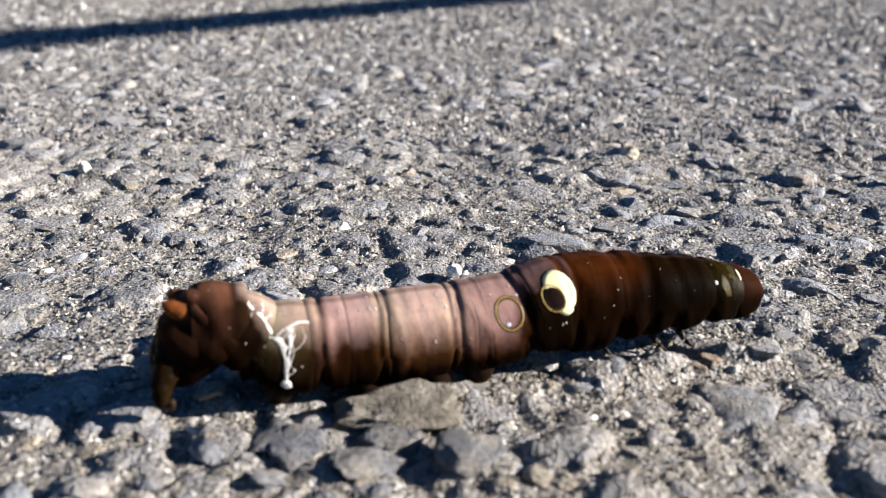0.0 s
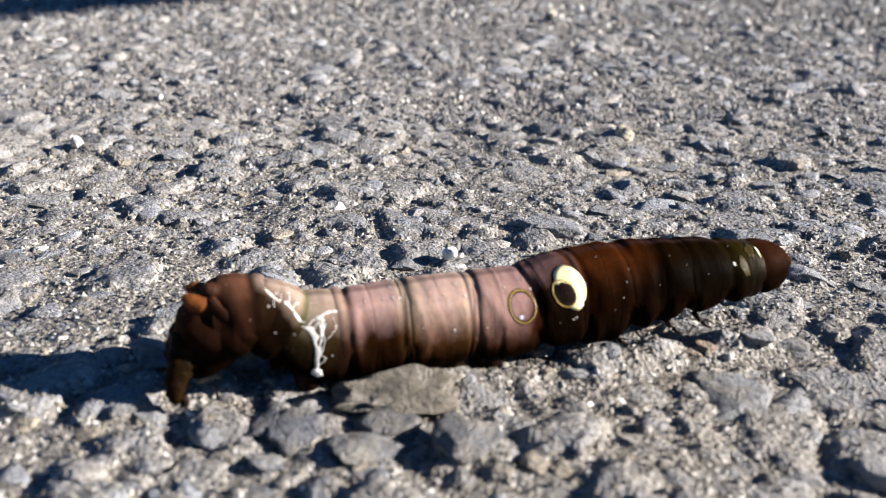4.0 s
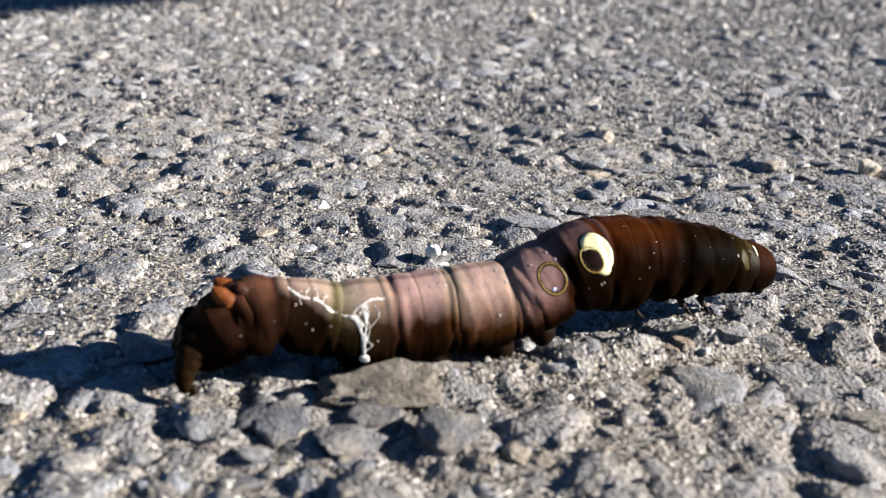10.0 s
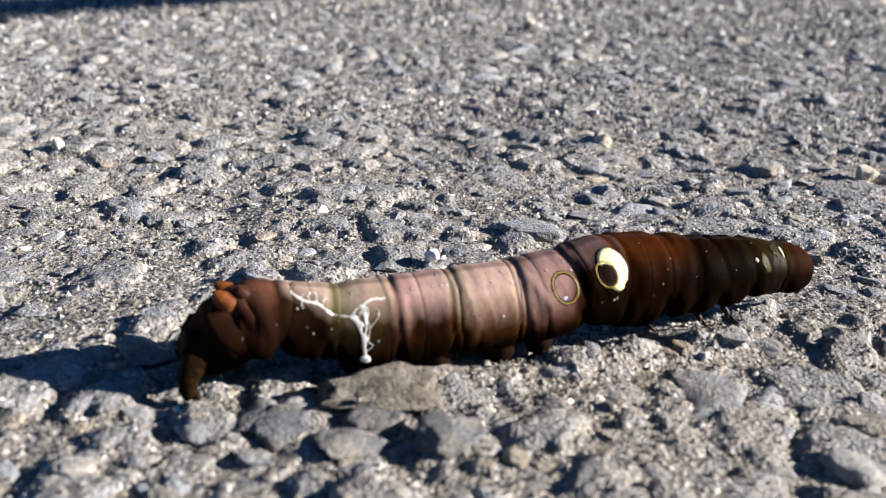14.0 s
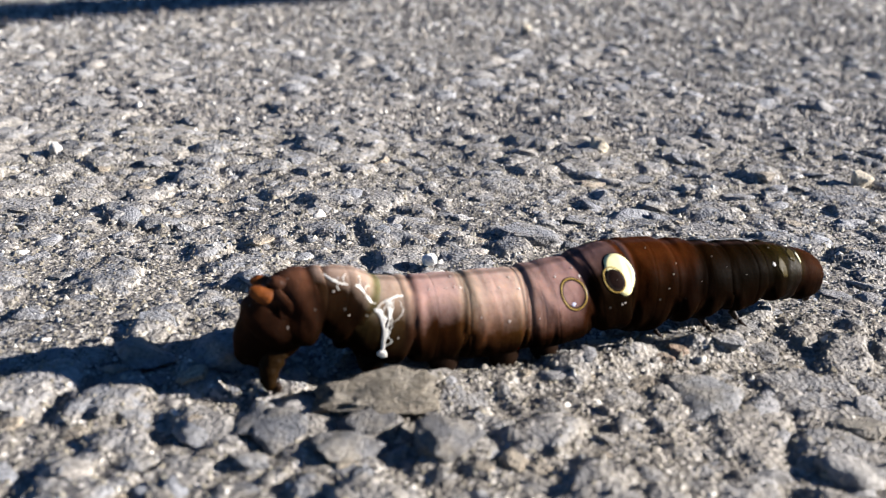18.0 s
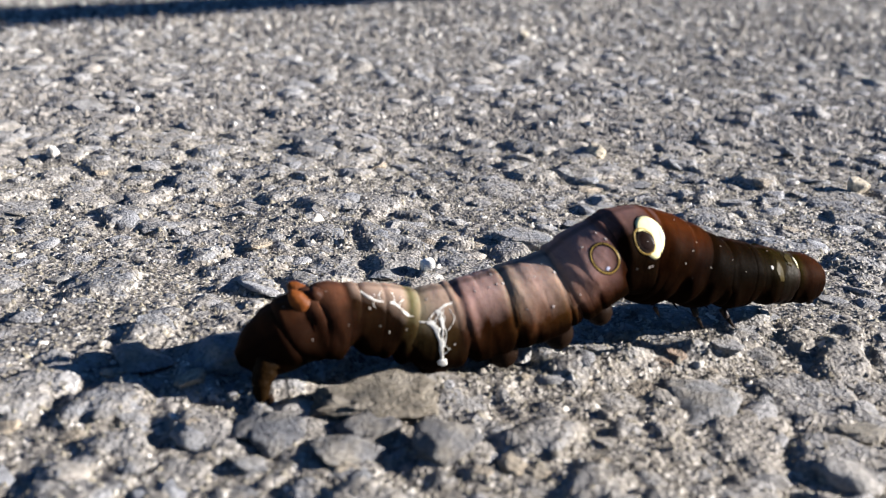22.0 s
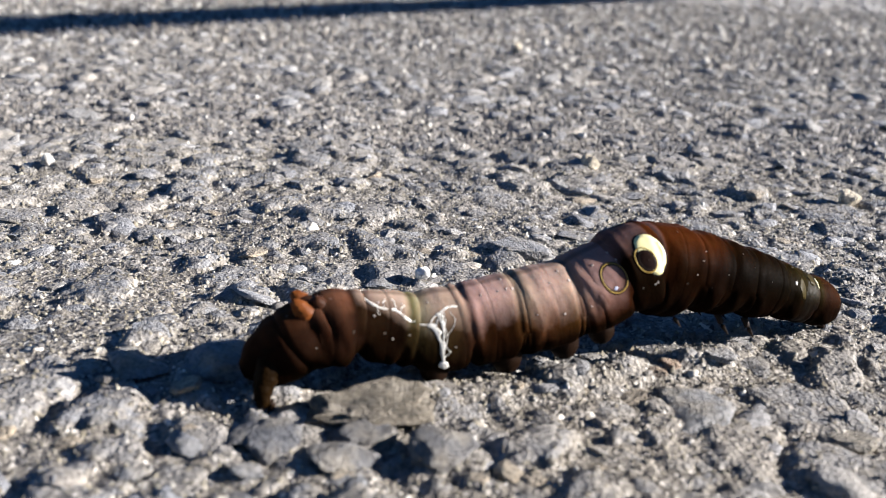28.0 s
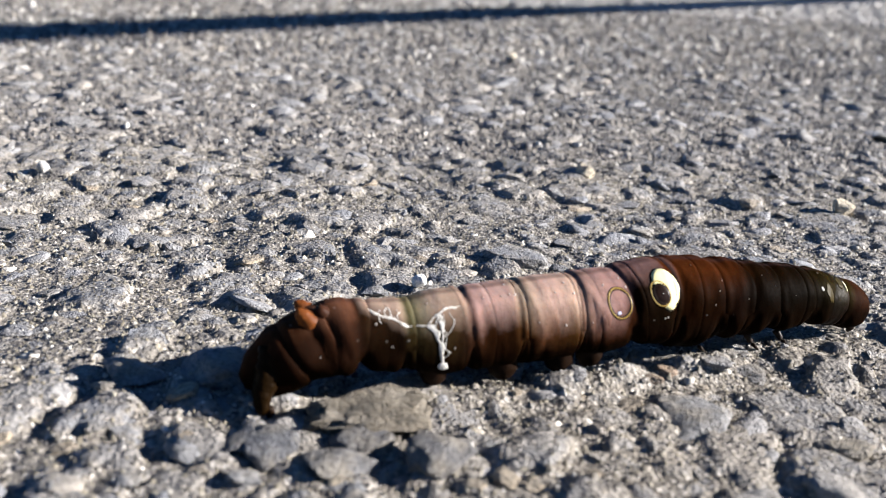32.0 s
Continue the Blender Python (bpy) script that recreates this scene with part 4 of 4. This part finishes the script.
RIDGES_AT = [([(along(u), math.radians(d)) for u, d in path], tall, wide) for path, tall, wide in RIDGES]


def ridge_height(s, turn):
    near = np.arcsin(np.sin(turn))
    near = np.where(np.cos(turn) < 0, math.pi - near, near)
    near = np.where(near > math.pi / 2, math.pi - near, near)
    total = np.zeros(s.shape)
    for path, tall, wide in RIDGES_AT:
        gap = np.full(s.shape, 99.0)
        for (s0, t0), (s1, t1) in zip(path, path[1:]):
            ax, ay, bx, by = s0, t0 * 3, s1, t1 * 3
            k = np.clip(((s - ax) * (bx - ax) + (near * 3 - ay) * (by - ay)) / ((bx - ax) ** 2 + (by - ay) ** 2), 0, 1)
            gap = np.minimum(gap, np.hypot(s - ax - k * (bx - ax), near * 3 - ay - k * (by - ay)))
        total += tall * np.exp(-(gap / wide) ** 2)
    return total


def hide(s, turn):
    """Distance of the skin from the spine, in millimetres: turn in radians from the near flank (-y) up over the back."""
    s, turn = np.broadcast_arrays(np.asarray(s, float), np.asarray(turn, float))
    low = np.clip(-np.sin(turn), 0, 1)
    r = radius_at(s).copy()
    u = node_of(s)
    for at, depth, width in FOLD_AT:
        crook = 0.2 * np.sin(turn * 1.3 + at * 1.7) + 0.1 * np.sin(turn * 2.4 + at)
        deep = depth * (0.55 + 0.45 * np.sin(turn * 1.6 + at * 2.3)) if depth < 0.06 else depth
        r *= 1 - deep * (0.5 + 2.4 * low) * np.exp(-((s - at - crook) / (width * (1 + 0.5 * low))) ** 2)
    sag = np.interp(u, [a for a, b in HANG], [b for a, b in HANG])
    r *= 1 + 0.08 * np.exp(-((np.sin(turn) + 0.5) / 0.28) ** 2) + sag * low ** 2 - 0.1 * low ** 3
    rough = np.where(u < 1.49, 1.8, np.where(u > 6.0, 1.1, 0.6))
    r *= 1 + rough * 0.035 * (lattice(s / 1.6 + 40, np.cos(turn) * 1.6 + np.sin(turn) * 1.1 + 9, 31) - 0.5) + rough * 0.014 * (lattice(s / 0.55 + 90, turn * 1.4 + 60, 33) - 0.5)
    return r + ridge_height(s, turn)


# rings of the body: name, from and to in spine nodes
CUTS = (-0.52, 0.42, 0.9, 1.49, 1.94, 2.4, 3.17, 3.4, 3.62, 3.87, 4.18, 4.38, 4.58, 5.17, 5.41, 5.97, 6.23, 6.5, 6.79, 7.18, 7.58, 7.78, 8.14, 8.4, 9.19)
RINGS = []
BODY = []


def ring_mesh(name, s0, s1, material):
    """One rigid ring of skin with ends that dive under its neighbours, and body coordinates for the pattern."""
    middle, half, tuck = (s0 + s1) / 2, (s1 - s0) / 2, 0.85
    first, last = s0 < along(-0.5), s1 > along(9.1)
    x = np.linspace(-half - (0 if first else tuck), half + (0 if last else tuck), 26)
    if first:
        x = -half + 2 * half * np.linspace(0, 1, 26) ** 1.6
        x = np.concatenate([x, [half + 0.25, half + 0.5, half + tuck]])
    if last:
        x = np.concatenate([[-half - tuck, -half - 0.5, -half - 0.25], half - 2 * half * np.linspace(1, 0, 26) ** 1.6])
    rounds = 72
    turn = np.arange(rounds) * 2 * math.pi / rounds
    gx, gt = np.meshgrid(x, turn, indexing="ij")
    r = hide(middle + gx, gt)
    over = np.clip(np.abs(gx) - half, 0, None) / tuck
    r = r * (1 - 0.1 * over ** 1.6) - 0.02 * over
    points = np.stack([gx, -r * np.cos(gt), r * np.sin(gt)], -1).reshape(-1, 3) * MM
    n = len(x)
    faces = []
    for i in range(n - 1):
        for k in range(rounds):
            a, b = i * rounds + k, i * rounds + (k + 1) % rounds
            faces.append((a, b, b + rounds, a + rounds))
    faces.append(tuple(range(rounds))[::-1])
    faces.append(tuple(range((n - 1) * rounds, n * rounds)))
    data = mesh_of(name, points, faces, material)
    layer = data.uv_layers.new(name="body")
    where = np.stack([(node_of(middle + gx) + 1) / 11, np.arccos(np.clip(np.sin(gt), -1, 1)) / math.pi], -1).reshape(-1, 2)
    index = np.zeros(len(data.loops), int)
    data.loops.foreach_get("vertex_index", index)
    layer.data.foreach_set("uv", where[index].ravel())
    return data


def build_rings():
    for u0, u1 in zip(CUTS, CUTS[1:]):
        name = "head" if u1 > 9 else "collar" if u0 > 8.1 else "anal_plate" if u1 < 0.5 else "thorax_ring" if u0 > 5.1 else "abdomen_ring"
        s0, s1 = along(u0), along(u1)
        label = {"head": "dark brown rounded head", "collar": "shiny olive collar behind the head"}.get(name, "")
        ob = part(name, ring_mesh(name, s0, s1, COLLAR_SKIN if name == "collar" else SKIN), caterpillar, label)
        RINGS.append((ob, (s0 + s1) / 2, s0, s1))
        BODY.append((ob, float(node_of((s0 + s1) / 2))))


build_rings()


def ring_at(s):
    """The ring that carries the skin at s."""
    return next((ring for ring in RINGS if ring[2] <= s < ring[3]), RINGS[-1] if s > 0 else RINGS[0])


def on_skin(ring, s, turn, lift, mirror=False):
    """A point on the skin in the ring's own space."""
    r = float(hide(s, turn)) + lift
    return Vector((s - ring[1], r * math.cos(turn) * (1 if mirror else -1), r * math.sin(turn))) * MM


def patch(name, u, degrees, outline, material, lift, parent_ring=None, label="", hollow=0.0, mirror=False):
    """A thin raised patch on the skin, its middle at u nodes and degrees over the flank; outline gives millimetres along and round the body."""
    s0, t0 = along(u), math.radians(degrees)
    ring = parent_ring or ring_at(s0)
    r0 = float(radius_at(s0))
    rings, spokes = 5, 44
    points, faces = [], []

    def place(a, b, up):
        return on_skin(ring, s0 + a, t0 + b / r0, up, mirror)
    inner = hollow if hollow > 0 else 0.02
    for i in range(rings + 1):
        k0 = inner + (1 - inner) * i / rings
        up = lift * (0.5 if i == rings or (i == 0 and hollow > 0) else 1.0)
        for k in range(spokes):
            a, b = outline(2 * math.pi * k / spokes)
            points.append(place(a * k0, b * k0, up))
    for i in range(rings):
        for k in range(spokes):
            a, b = i * spokes + k, i * spokes + (k + 1) % spokes
            quad = (a, a + spokes, b + spokes, b)
            faces.append(quad[::-1] if mirror else quad)
    if hollow <= 0:
        faces.append(tuple(range(spokes)) if mirror else tuple(range(spokes))[::-1])
    base = len(points)
    for k in range(spokes):
        a, b = outline(2 * math.pi * k / spokes)
        points.append(place(a * 1.01, b * 1.01, -0.1))
    for k in range(spokes):
        a, b = rings * spokes + k, rings * spokes + (k + 1) % spokes
        faces.append((a, base + k, base + (k + 1) % spokes, b))
    return part(name, mesh_of(name, points, faces, material), ring[0], label)


def oval(wide, tall, lean=0.0, pinch=0.0, wobble=0.0):
    def at(angle):
        k = 1 + wobble * (math.sin(angle * 3 + wide * 9) + 0.7 * math.sin(angle * 5 + tall * 7))
        a, b = wide * k * math.cos(angle) * (1 + pinch * math.sin(angle)), tall * k * math.sin(angle)
        return a * math.cos(lean) - b * math.sin(lean), a * math.sin(lean) + b * math.cos(lean)
    return at


def thread(path, width, mirror=False, seed=0):
    """A fine white line of uneven width along (node, degrees) corners, cut where it passes from ring to ring."""
    rng = random.Random(seed)
    fine = []
    corners = [(along(u), math.radians(d)) for u, d in path]
    for (s0, t0), (s1, t1) in zip(corners, corners[1:]):
        steps = max(2, int(math.hypot(s1 - s0, (t1 - t0) * 3) / 0.12))
        for k in range(steps):
            fine.append((s0 + (s1 - s0) * k / steps + rng.uniform(-0.035, 0.035), t0 + (t1 - t0) * k / steps + rng.uniform(-0.012, 0.012)))
    fine.append(corners[-1])
    runs, run = [], [0]
    for i in range(1, len(fine)):
        run.append(i)
        if ring_at(fine[i][0]) is not ring_at(fine[run[0]][0]) or i == len(fine) - 1:
            runs.append(run)
            run = [i]
    thick = [width * rng.uniform(0.45, 1.35) for _ in fine]
    for run in runs:
        if len(run) < 2:
            continue
        ring = ring_at(fine[run[0]][0])
        points, faces = [], []
        for i in run:
            (sa, ta), (sb, tb) = fine[max(i - 1, 0)], fine[min(i + 1, len(fine) - 1)]
            d = math.hypot(sb - sa, (tb - ta) * 3) or 1.0
            ns, nt = -(tb - ta) * 3 / d, (sb - sa) / d / 3
            w = thick[i] * (0.4 if i in (0, len(fine) - 1) else 1.0)
            for k, up in ((-1, -0.05), (-0.5, 0.03), (0.5, 0.03), (1, -0.05)):
                points.append(on_skin(ring, fine[i][0] + ns * w * k / 2, fine[i][1] + nt * w * k / 2, up, mirror))
        for i in range(len(run) - 1):
            for k in range(3):
                a = i * 4 + k
                faces.append((a, a + 1, a + 5, a + 4))
        part("lace_thread", mesh_of("lace_thread", points, faces, LACE), ring[0], "white lace thread")


def limb(name, path, radii, material, sides=12, bump=0.06, seed=0):
    """A tapered, slightly uneven limb through points in millimetres."""
    points, faces = [], []
    pts = [Vector(p) for p in path]
    for i, (p, r) in enumerate(zip(pts, radii)):
        way = (pts[min(i + 1, len(pts) - 1)] - pts[max(i - 1, 0)]).normalized()
        side = way.orthogonal().normalized()
        other = way.cross(side)
        for k in range(sides):
            a = 2 * math.pi * k / sides
            rr = r * (1 + bump * noise.noise(Vector((i * 0.7 + seed, math.cos(a), math.sin(a)))))
            points.append((p + side * rr * math.cos(a) + other * rr * math.sin(a)) * MM)
    for i in range(len(pts) - 1):
        for k in range(sides):
            a, b = i * sides + k, i * sides + (k + 1) % sides
            faces.append((a, b, b + sides, a + sides))
    faces.append(tuple(range(sides))[::-1])
    faces.append(tuple(range((len(pts) - 1) * sides, len(pts) * sides)))
    return mesh_of(name, points, faces, material)


def smooth_path(corners, steps=4):
    """Finer points on a soft curve through corners."""
    p = [Vector(c) for c in corners]
    p = [p[0] * 2 - p[1]] + p + [p[-1] * 2 - p[-2]]
    out = []
    for a, b, c, d in zip(p, p[1:], p[2:], p[3:]):
        for k in range(steps):
            s = k / steps
            out.append(b * (2 * s ** 3 - 3 * s * s + 1) + (c - a) / 2 * (s ** 3 - 2 * s * s + s) + c * (3 * s * s - 2 * s ** 3) + (d - b) / 2 * (s ** 3 - s * s))
    return out + [p[-2]]


def build_marks():
    for mirror in (False, True):
        # big eyespot: black outline, yellow patch, dark pupil towards the tail
        eye = ring_at(along(5.83))
        patch("eyespot_ring", 5.84, 37, oval(1.2, 1.98, 0.1, 0.1), BLACK, 0.03, eye, "black ring round the yellow eyespot", mirror=mirror)
        patch("eyespot", 5.85, 37, oval(1.09, 1.86, 0.1, 0.12), YELLOW, 0.045, eye, "pale yellow eyespot", mirror=mirror)
        patch("eyespot_rim", 5.72, 31, oval(0.8, 1.06, 0.3, -0.05), BLACK, 0.056, eye, "black rim of the pupil", mirror=mirror)
        patch("eyespot_arc", 5.7, 32, oval(0.84, 1.16, 0.3, -0.05), GOLD, 0.06, eye, "thin dull gold arc behind the pupil", 0.88, mirror)
        patch("pupil", 5.73, 31, oval(0.64, 0.86, 0.45, -0.1), PUPIL, 0.068, eye, "dark brown pupil of the eyespot", mirror=mirror)
        for u, d in ((5.75, -2), (5.81, -1)):
            patch("white_dot", u, d, oval(0.075, 0.09), DOT, 0.04, mirror=mirror)
        # ring mark behind it
        ring = ring_at(along(4.92))
        patch("ring_mark", 4.92, 31, oval(1.13, 1.42, 0.12), BLACK, 0.022, ring, "thin dark ring mark", 0.76, mirror)
        patch("ring_mark", 4.92, 31, oval(1.06, 1.34, 0.12), GOLD, 0.035, ring, "dull gold ring mark", 0.9, mirror)
        patch("ring_dot", 4.87, 18, oval(0.17, 0.14), IRIS, 0.035, ring, "pale bluish dot in the ring mark", mirror=mirror)
        # white lace
        for seed, (path, width) in enumerate((
                ([(1.5, 74), (1.56, 66), (1.65, 59), (1.76, 54), (1.88, 52), (2.02, 49), (2.12, 45), (2.22, 39), (2.36, 35)], 0.25),
                ([(1.88, 52), (1.87, 63), (1.93, 71), (2.0, 66), (2.02, 51)], 0.1),
                ([(1.76, 54), (1.73, 46), (1.78, 41)], 0.09),
                ([(2.12, 45), (2.14, 55), (2.22, 60)], 0.09),
                ([(2.36, 35), (2.48, 36), (2.6, 35), (2.7, 32)], 0.15),
                ([(2.68, 33), (2.79, 25), (2.86, 15), (2.91, 2), (2.94, -11), (2.97, -22)], 0.32),
                ([(2.72, 32), (2.82, 27), (2.88, 17)], 0.32),
                ([(2.7, 37), (2.82, 44), (2.9, 47), (2.96, 50)], 0.12),
                ([(2.8, 26), (2.84, 36), (2.95, 45)], 0.13),
                ([(2.98, 50), (2.97, 38), (2.97, 26), (2.95, 11), (2.94, -2), (2.97, -14)], 0.23),
                ([(2.93, 48), (2.92, 38), (2.94, 27)], 0.13),
                ([(2.93, 49), (3.0, 50), (3.05, 55), (3.11, 55), (3.16, 56)], 0.17),
                ([(3.01, 48), (3.01, 38), (3.0, 28), (3.01, 19), (3.01, 10), (2.97, -4)], 0.1),
                ([(3.06, 47), (3.09, 37), (3.08, 30), (3.04, 22), (3.0, 16)], 0.07),
                ([(3.0, 0), (3.04, -5), (3.02, -10), (2.98, -11)], 0.07))):
            thread(path, width, mirror, seed)
        for u, d, wide, tall, lean in ((2.74, 31, 0.34, 0.2, -0.6), (2.84, 22, 0.24, 0.34, 0.4), (2.9, 46, 0.2, 0.14, 0.2), (2.96, 30, 0.12, 0.4, 0.0), (2.93, 4, 0.2, 0.42, 0.1), (1.68, 58, 0.2, 0.12, -0.5), (1.98, 50, 0.26, 0.12, -0.2), (2.25, 38, 0.2, 0.12, -0.6), (3.03, 53, 0.2, 0.1, 0.3)):
            patch("lace_blot", u, d, oval(wide, tall, lean, 0.2, 0.14), LACE, 0.035, ring_at(along(u)), "white blot in the lace", mirror=mirror)
        patch("white_knob", 2.975, -24, oval(0.38, 0.28, -0.2, 0.2, 0.1), LACE, 0.12, ring_at(along(2.975)), "white wart at the foot of the lace", mirror=mirror)
    for u, d, size in ((1.77, 63, 0.09), (1.66, 40, 0.08), (3.55, 85, 0.09), (3.6, 63, 0.1), (3.55, 64, 0.08), (3.48, 63, 0.06), (3.36, 63, 0.06), (3.9, 57, 0.07), (4.02, 72, 0.09), (4.12, 53, 0.1), (3.94, 12, 0.09),
                       (4.17, -23, 0.08), (4.71, 59, 0.08), (5.05, 67, 0.07), (5.12, 52, 0.1), (0.74, 5, 0.05), (6.21, 69, 0.06), (6.48, 45, 0.06), (6.41, 30, 0.07), (6.36, 12, 0.07), (6.75, 20, 0.05), (6.9, 55, 0.05),
                       (7.1, 40, 0.05), (7.35, 25, 0.05), (2.15, 62, 0.07), (2.0, 5, 0.06), (2.75, 68, 0.06), (3.08, 0, 0.06), (3.7, 20, 0.05), (4.3, 10, 0.05)):
        patch("skin_dot", u, d, oval(*((size * 0.7, size * 0.8) if u > 6 or u < 1.5 else (size, size * 1.15))), DOT, 0.045)
    patch("white_dot", 7.83, 37, oval(0.13, 0.2, 0.3), LACE, 0.05, label="white dot behind the collar")
    patch("collar_patch", 8.0, 30, oval(0.45, 0.9, 0.3, 0.2, 0.1), OCHRE, 0.03, label="dull yellow patch behind the collar")
    patch("collar_patch", 8.2, 60, oval(0.4, 0.8, -0.3, 0.2, 0.1), OCHRE, 0.03, label="dull yellow patch behind the collar")
    for mirror in (False, True):
        # the bright gleam on each side of the collar, painted as a pale yellow patch
        patch("collar_band", 8.36, 56, oval(0.12, 0.62, 0.05, 0.25), COLLAR_HIGHLIGHT, 0.05, ring_at(along(8.35)), "pale yellow highlight painted on the shiny collar", mirror=mirror)


build_marks()


def build_limbs():
    for u, size in ((2.85, 0.9), (3.45, 1.0), (3.98, 1.0), (4.55, 0.9)):
        ring = ring_at(along(u))
        radius = float(radius_at(along(u)))
        for side in (-1, 1):
            foot = -radius - 0.2 * size
            path = smooth_path([(0, side * radius * 0.35, -radius * 0.45), (0, side * radius * 0.44, -radius * 0.8), (0.05, side * radius * 0.44, foot + 0.25), (0.1, side * radius * 0.42, foot)])
            radii = np.interp(np.linspace(0, 1, len(path)), (0, 0.35, 0.75, 0.92, 1), (1.5 * size, 1.35 * size, 1.1 * size, 0.95 * size, 0.6 * size))
            part("proleg", limb("proleg", path, radii, PROLEG, seed=u * 3), ring[0])
    for side in (-1, 1):
        path = smooth_path([(0.1, side * 0.7, 0.3), (-0.5, side * 1.5, -0.7), (-0.95, side * 2.0, -1.6), (-1.2, side * 2.35, -2.4), (-1.15, side * 2.55, -3.0), (-0.95, side * 2.6, -3.4)])
        radii = np.interp(np.linspace(0, 1, len(path)), (0, 0.2, 0.45, 0.7, 0.88, 1), (1.4, 1.05, 0.78, 0.62, 0.54, 0.26))
        clasper = part("anal_clasper", limb("anal_clasper", path, radii, CLASPER, 16, 0.25, side), caterpillar, "olive-brown clasper gripping the asphalt")
        BODY.append((clasper, "clasper"))
        part("clasper_sole", limb("clasper_sole", [(-1.0, side * 2.58, -3.1), (-0.75, side * 2.62, -3.4), (-0.35, side * 2.62, -3.5)], [0.5, 0.55, 0.25], LEG, 12, 0.2, side), clasper, "dark shiny sole of the clasper")
    # orange lobes on the rump
    ring = ring_at(along(0.68))
    top = float(radius_at(along(0.68)))
    for side, x, tall, size, skin in ((-0.95, 0.5, 1.35, 0.82, ORANGE), (0.85, 0.6, 1.0, 0.75, ORANGE), (-0.85, 1.7, 0.5, 0.62, FOLD)):
        path = smooth_path([(x + 0.3, side, top - 1.0), (x + 0.15, side * 1.02, top - 0.35), (x, side * 1.05, top + 0.15 * tall), (x - 0.12, side * 1.06, top + 0.5 * tall), (x - 0.15, side * 1.05, top + 0.75 * tall)])
        radii = size * np.interp(np.linspace(0, 1, len(path)), (0, 0.3, 0.6, 0.85, 1), (1.0, 0.95, 0.66, 0.36, 0.06))
        data = limb("rump_lobe", path, radii, skin, 18, 0.12, seed=side * 3 + x)
        part("rump_lobe", data, ring[0], "orange-brown lobe on the rump" if skin is ORANGE else "small brown lobe on the rump")
    for u in (6.4, 6.9, 7.3):
        ring = ring_at(along(u))
        radius = float(radius_at(along(u)))
        for side in (-1, 1):
            data = limb("leg", smooth_path([(0, side * 1.4, -radius * 0.8), (0.4, side * 1.9, -radius * 1.0), (0.9, side * 2.1, -radius - 0.45), (1.5, side * 2.0, -radius - 0.85)], 3), np.interp(np.linspace(0, 1, 10), (0, 0.5, 1), (0.34, 0.19, 0.04)), LEG, 10, seed=u)
            part("leg", data, ring[0], "dark horny jointed leg")
    head = RINGS[-1][0]
    for side in (-1, 1):
        part("mouthpart", limb("mouthpart", [(0.5, side * 0.55, -1.3), (0.9, side * 0.5, -1.9), (1.0, side * 0.3, -2.3)], [0.45, 0.35, 0.12], LEG, 8), head)


build_limbs()


def body_pose(t, u):
    x, z = spine_at(t, u)
    ahead, behind = spine_at(t, u + 0.25), spine_at(t, u - 0.25)
    climb = math.atan2(ahead.y - behind.y, ahead.x - behind.x)
    px, py = LINE(x)
    return pose(px * MM, py * MM, z * MM, 0, -math.degrees(climb), math.degrees(HEADING))


# seconds, and how far the claspers stand ahead of and above their rest under the tail, in millimetres
CLASPER_SHIFT = ((0, -0.45, 0.85), (1, -0.4, 0.6), (2, -0.5, 0.5), (3, -0.7, 0.5), (5.5, -1.0, 0.65), (7, -1.0, 0.75), (9, -0.88, 0.95), (14, -0.8, 0.64), (16.5, 1.0, 0.3), (17, 1.13, 0.3), (19, 1.0, 0.42), (22, 0.0, 0.2), (25, -0.1, 0.4), (28, -0.2, 0.55), (32, -0.3, 0.88))


def clasper_pose(t):
    """The claspers stand upright under the tail."""
    x, z = spine_at(t, 0.14)
    dx, dz = node_at(CLASPER_SHIFT, t)
    x, z = x + dx, z + dz
    px, py = LINE(x)
    return pose(px * MM, py * MM, z * MM, 0, 0, math.degrees(HEADING))


def motions():
    times = sorted({row[0] for rows in SPINE for row in rows} | {4.25, 6.0, 6.5, 12.0, 15.3, 16.0, 20.5, 21.5, 24.0, 26.5, 29.0, 31.0})
    middle = lambda t: Matrix.Translation((spine_at(t, 4.0).x * MM, LINE(spine_at(t, 4.0).x)[1] * MM, 0))
    walk(caterpillar, [(t, middle(t)) for t in times])
    for ob, at in BODY:
        walk(ob, [(t, middle(t).inverted() @ (clasper_pose(t) if at == "clasper" else body_pose(t, at))) for t in times])


motions()
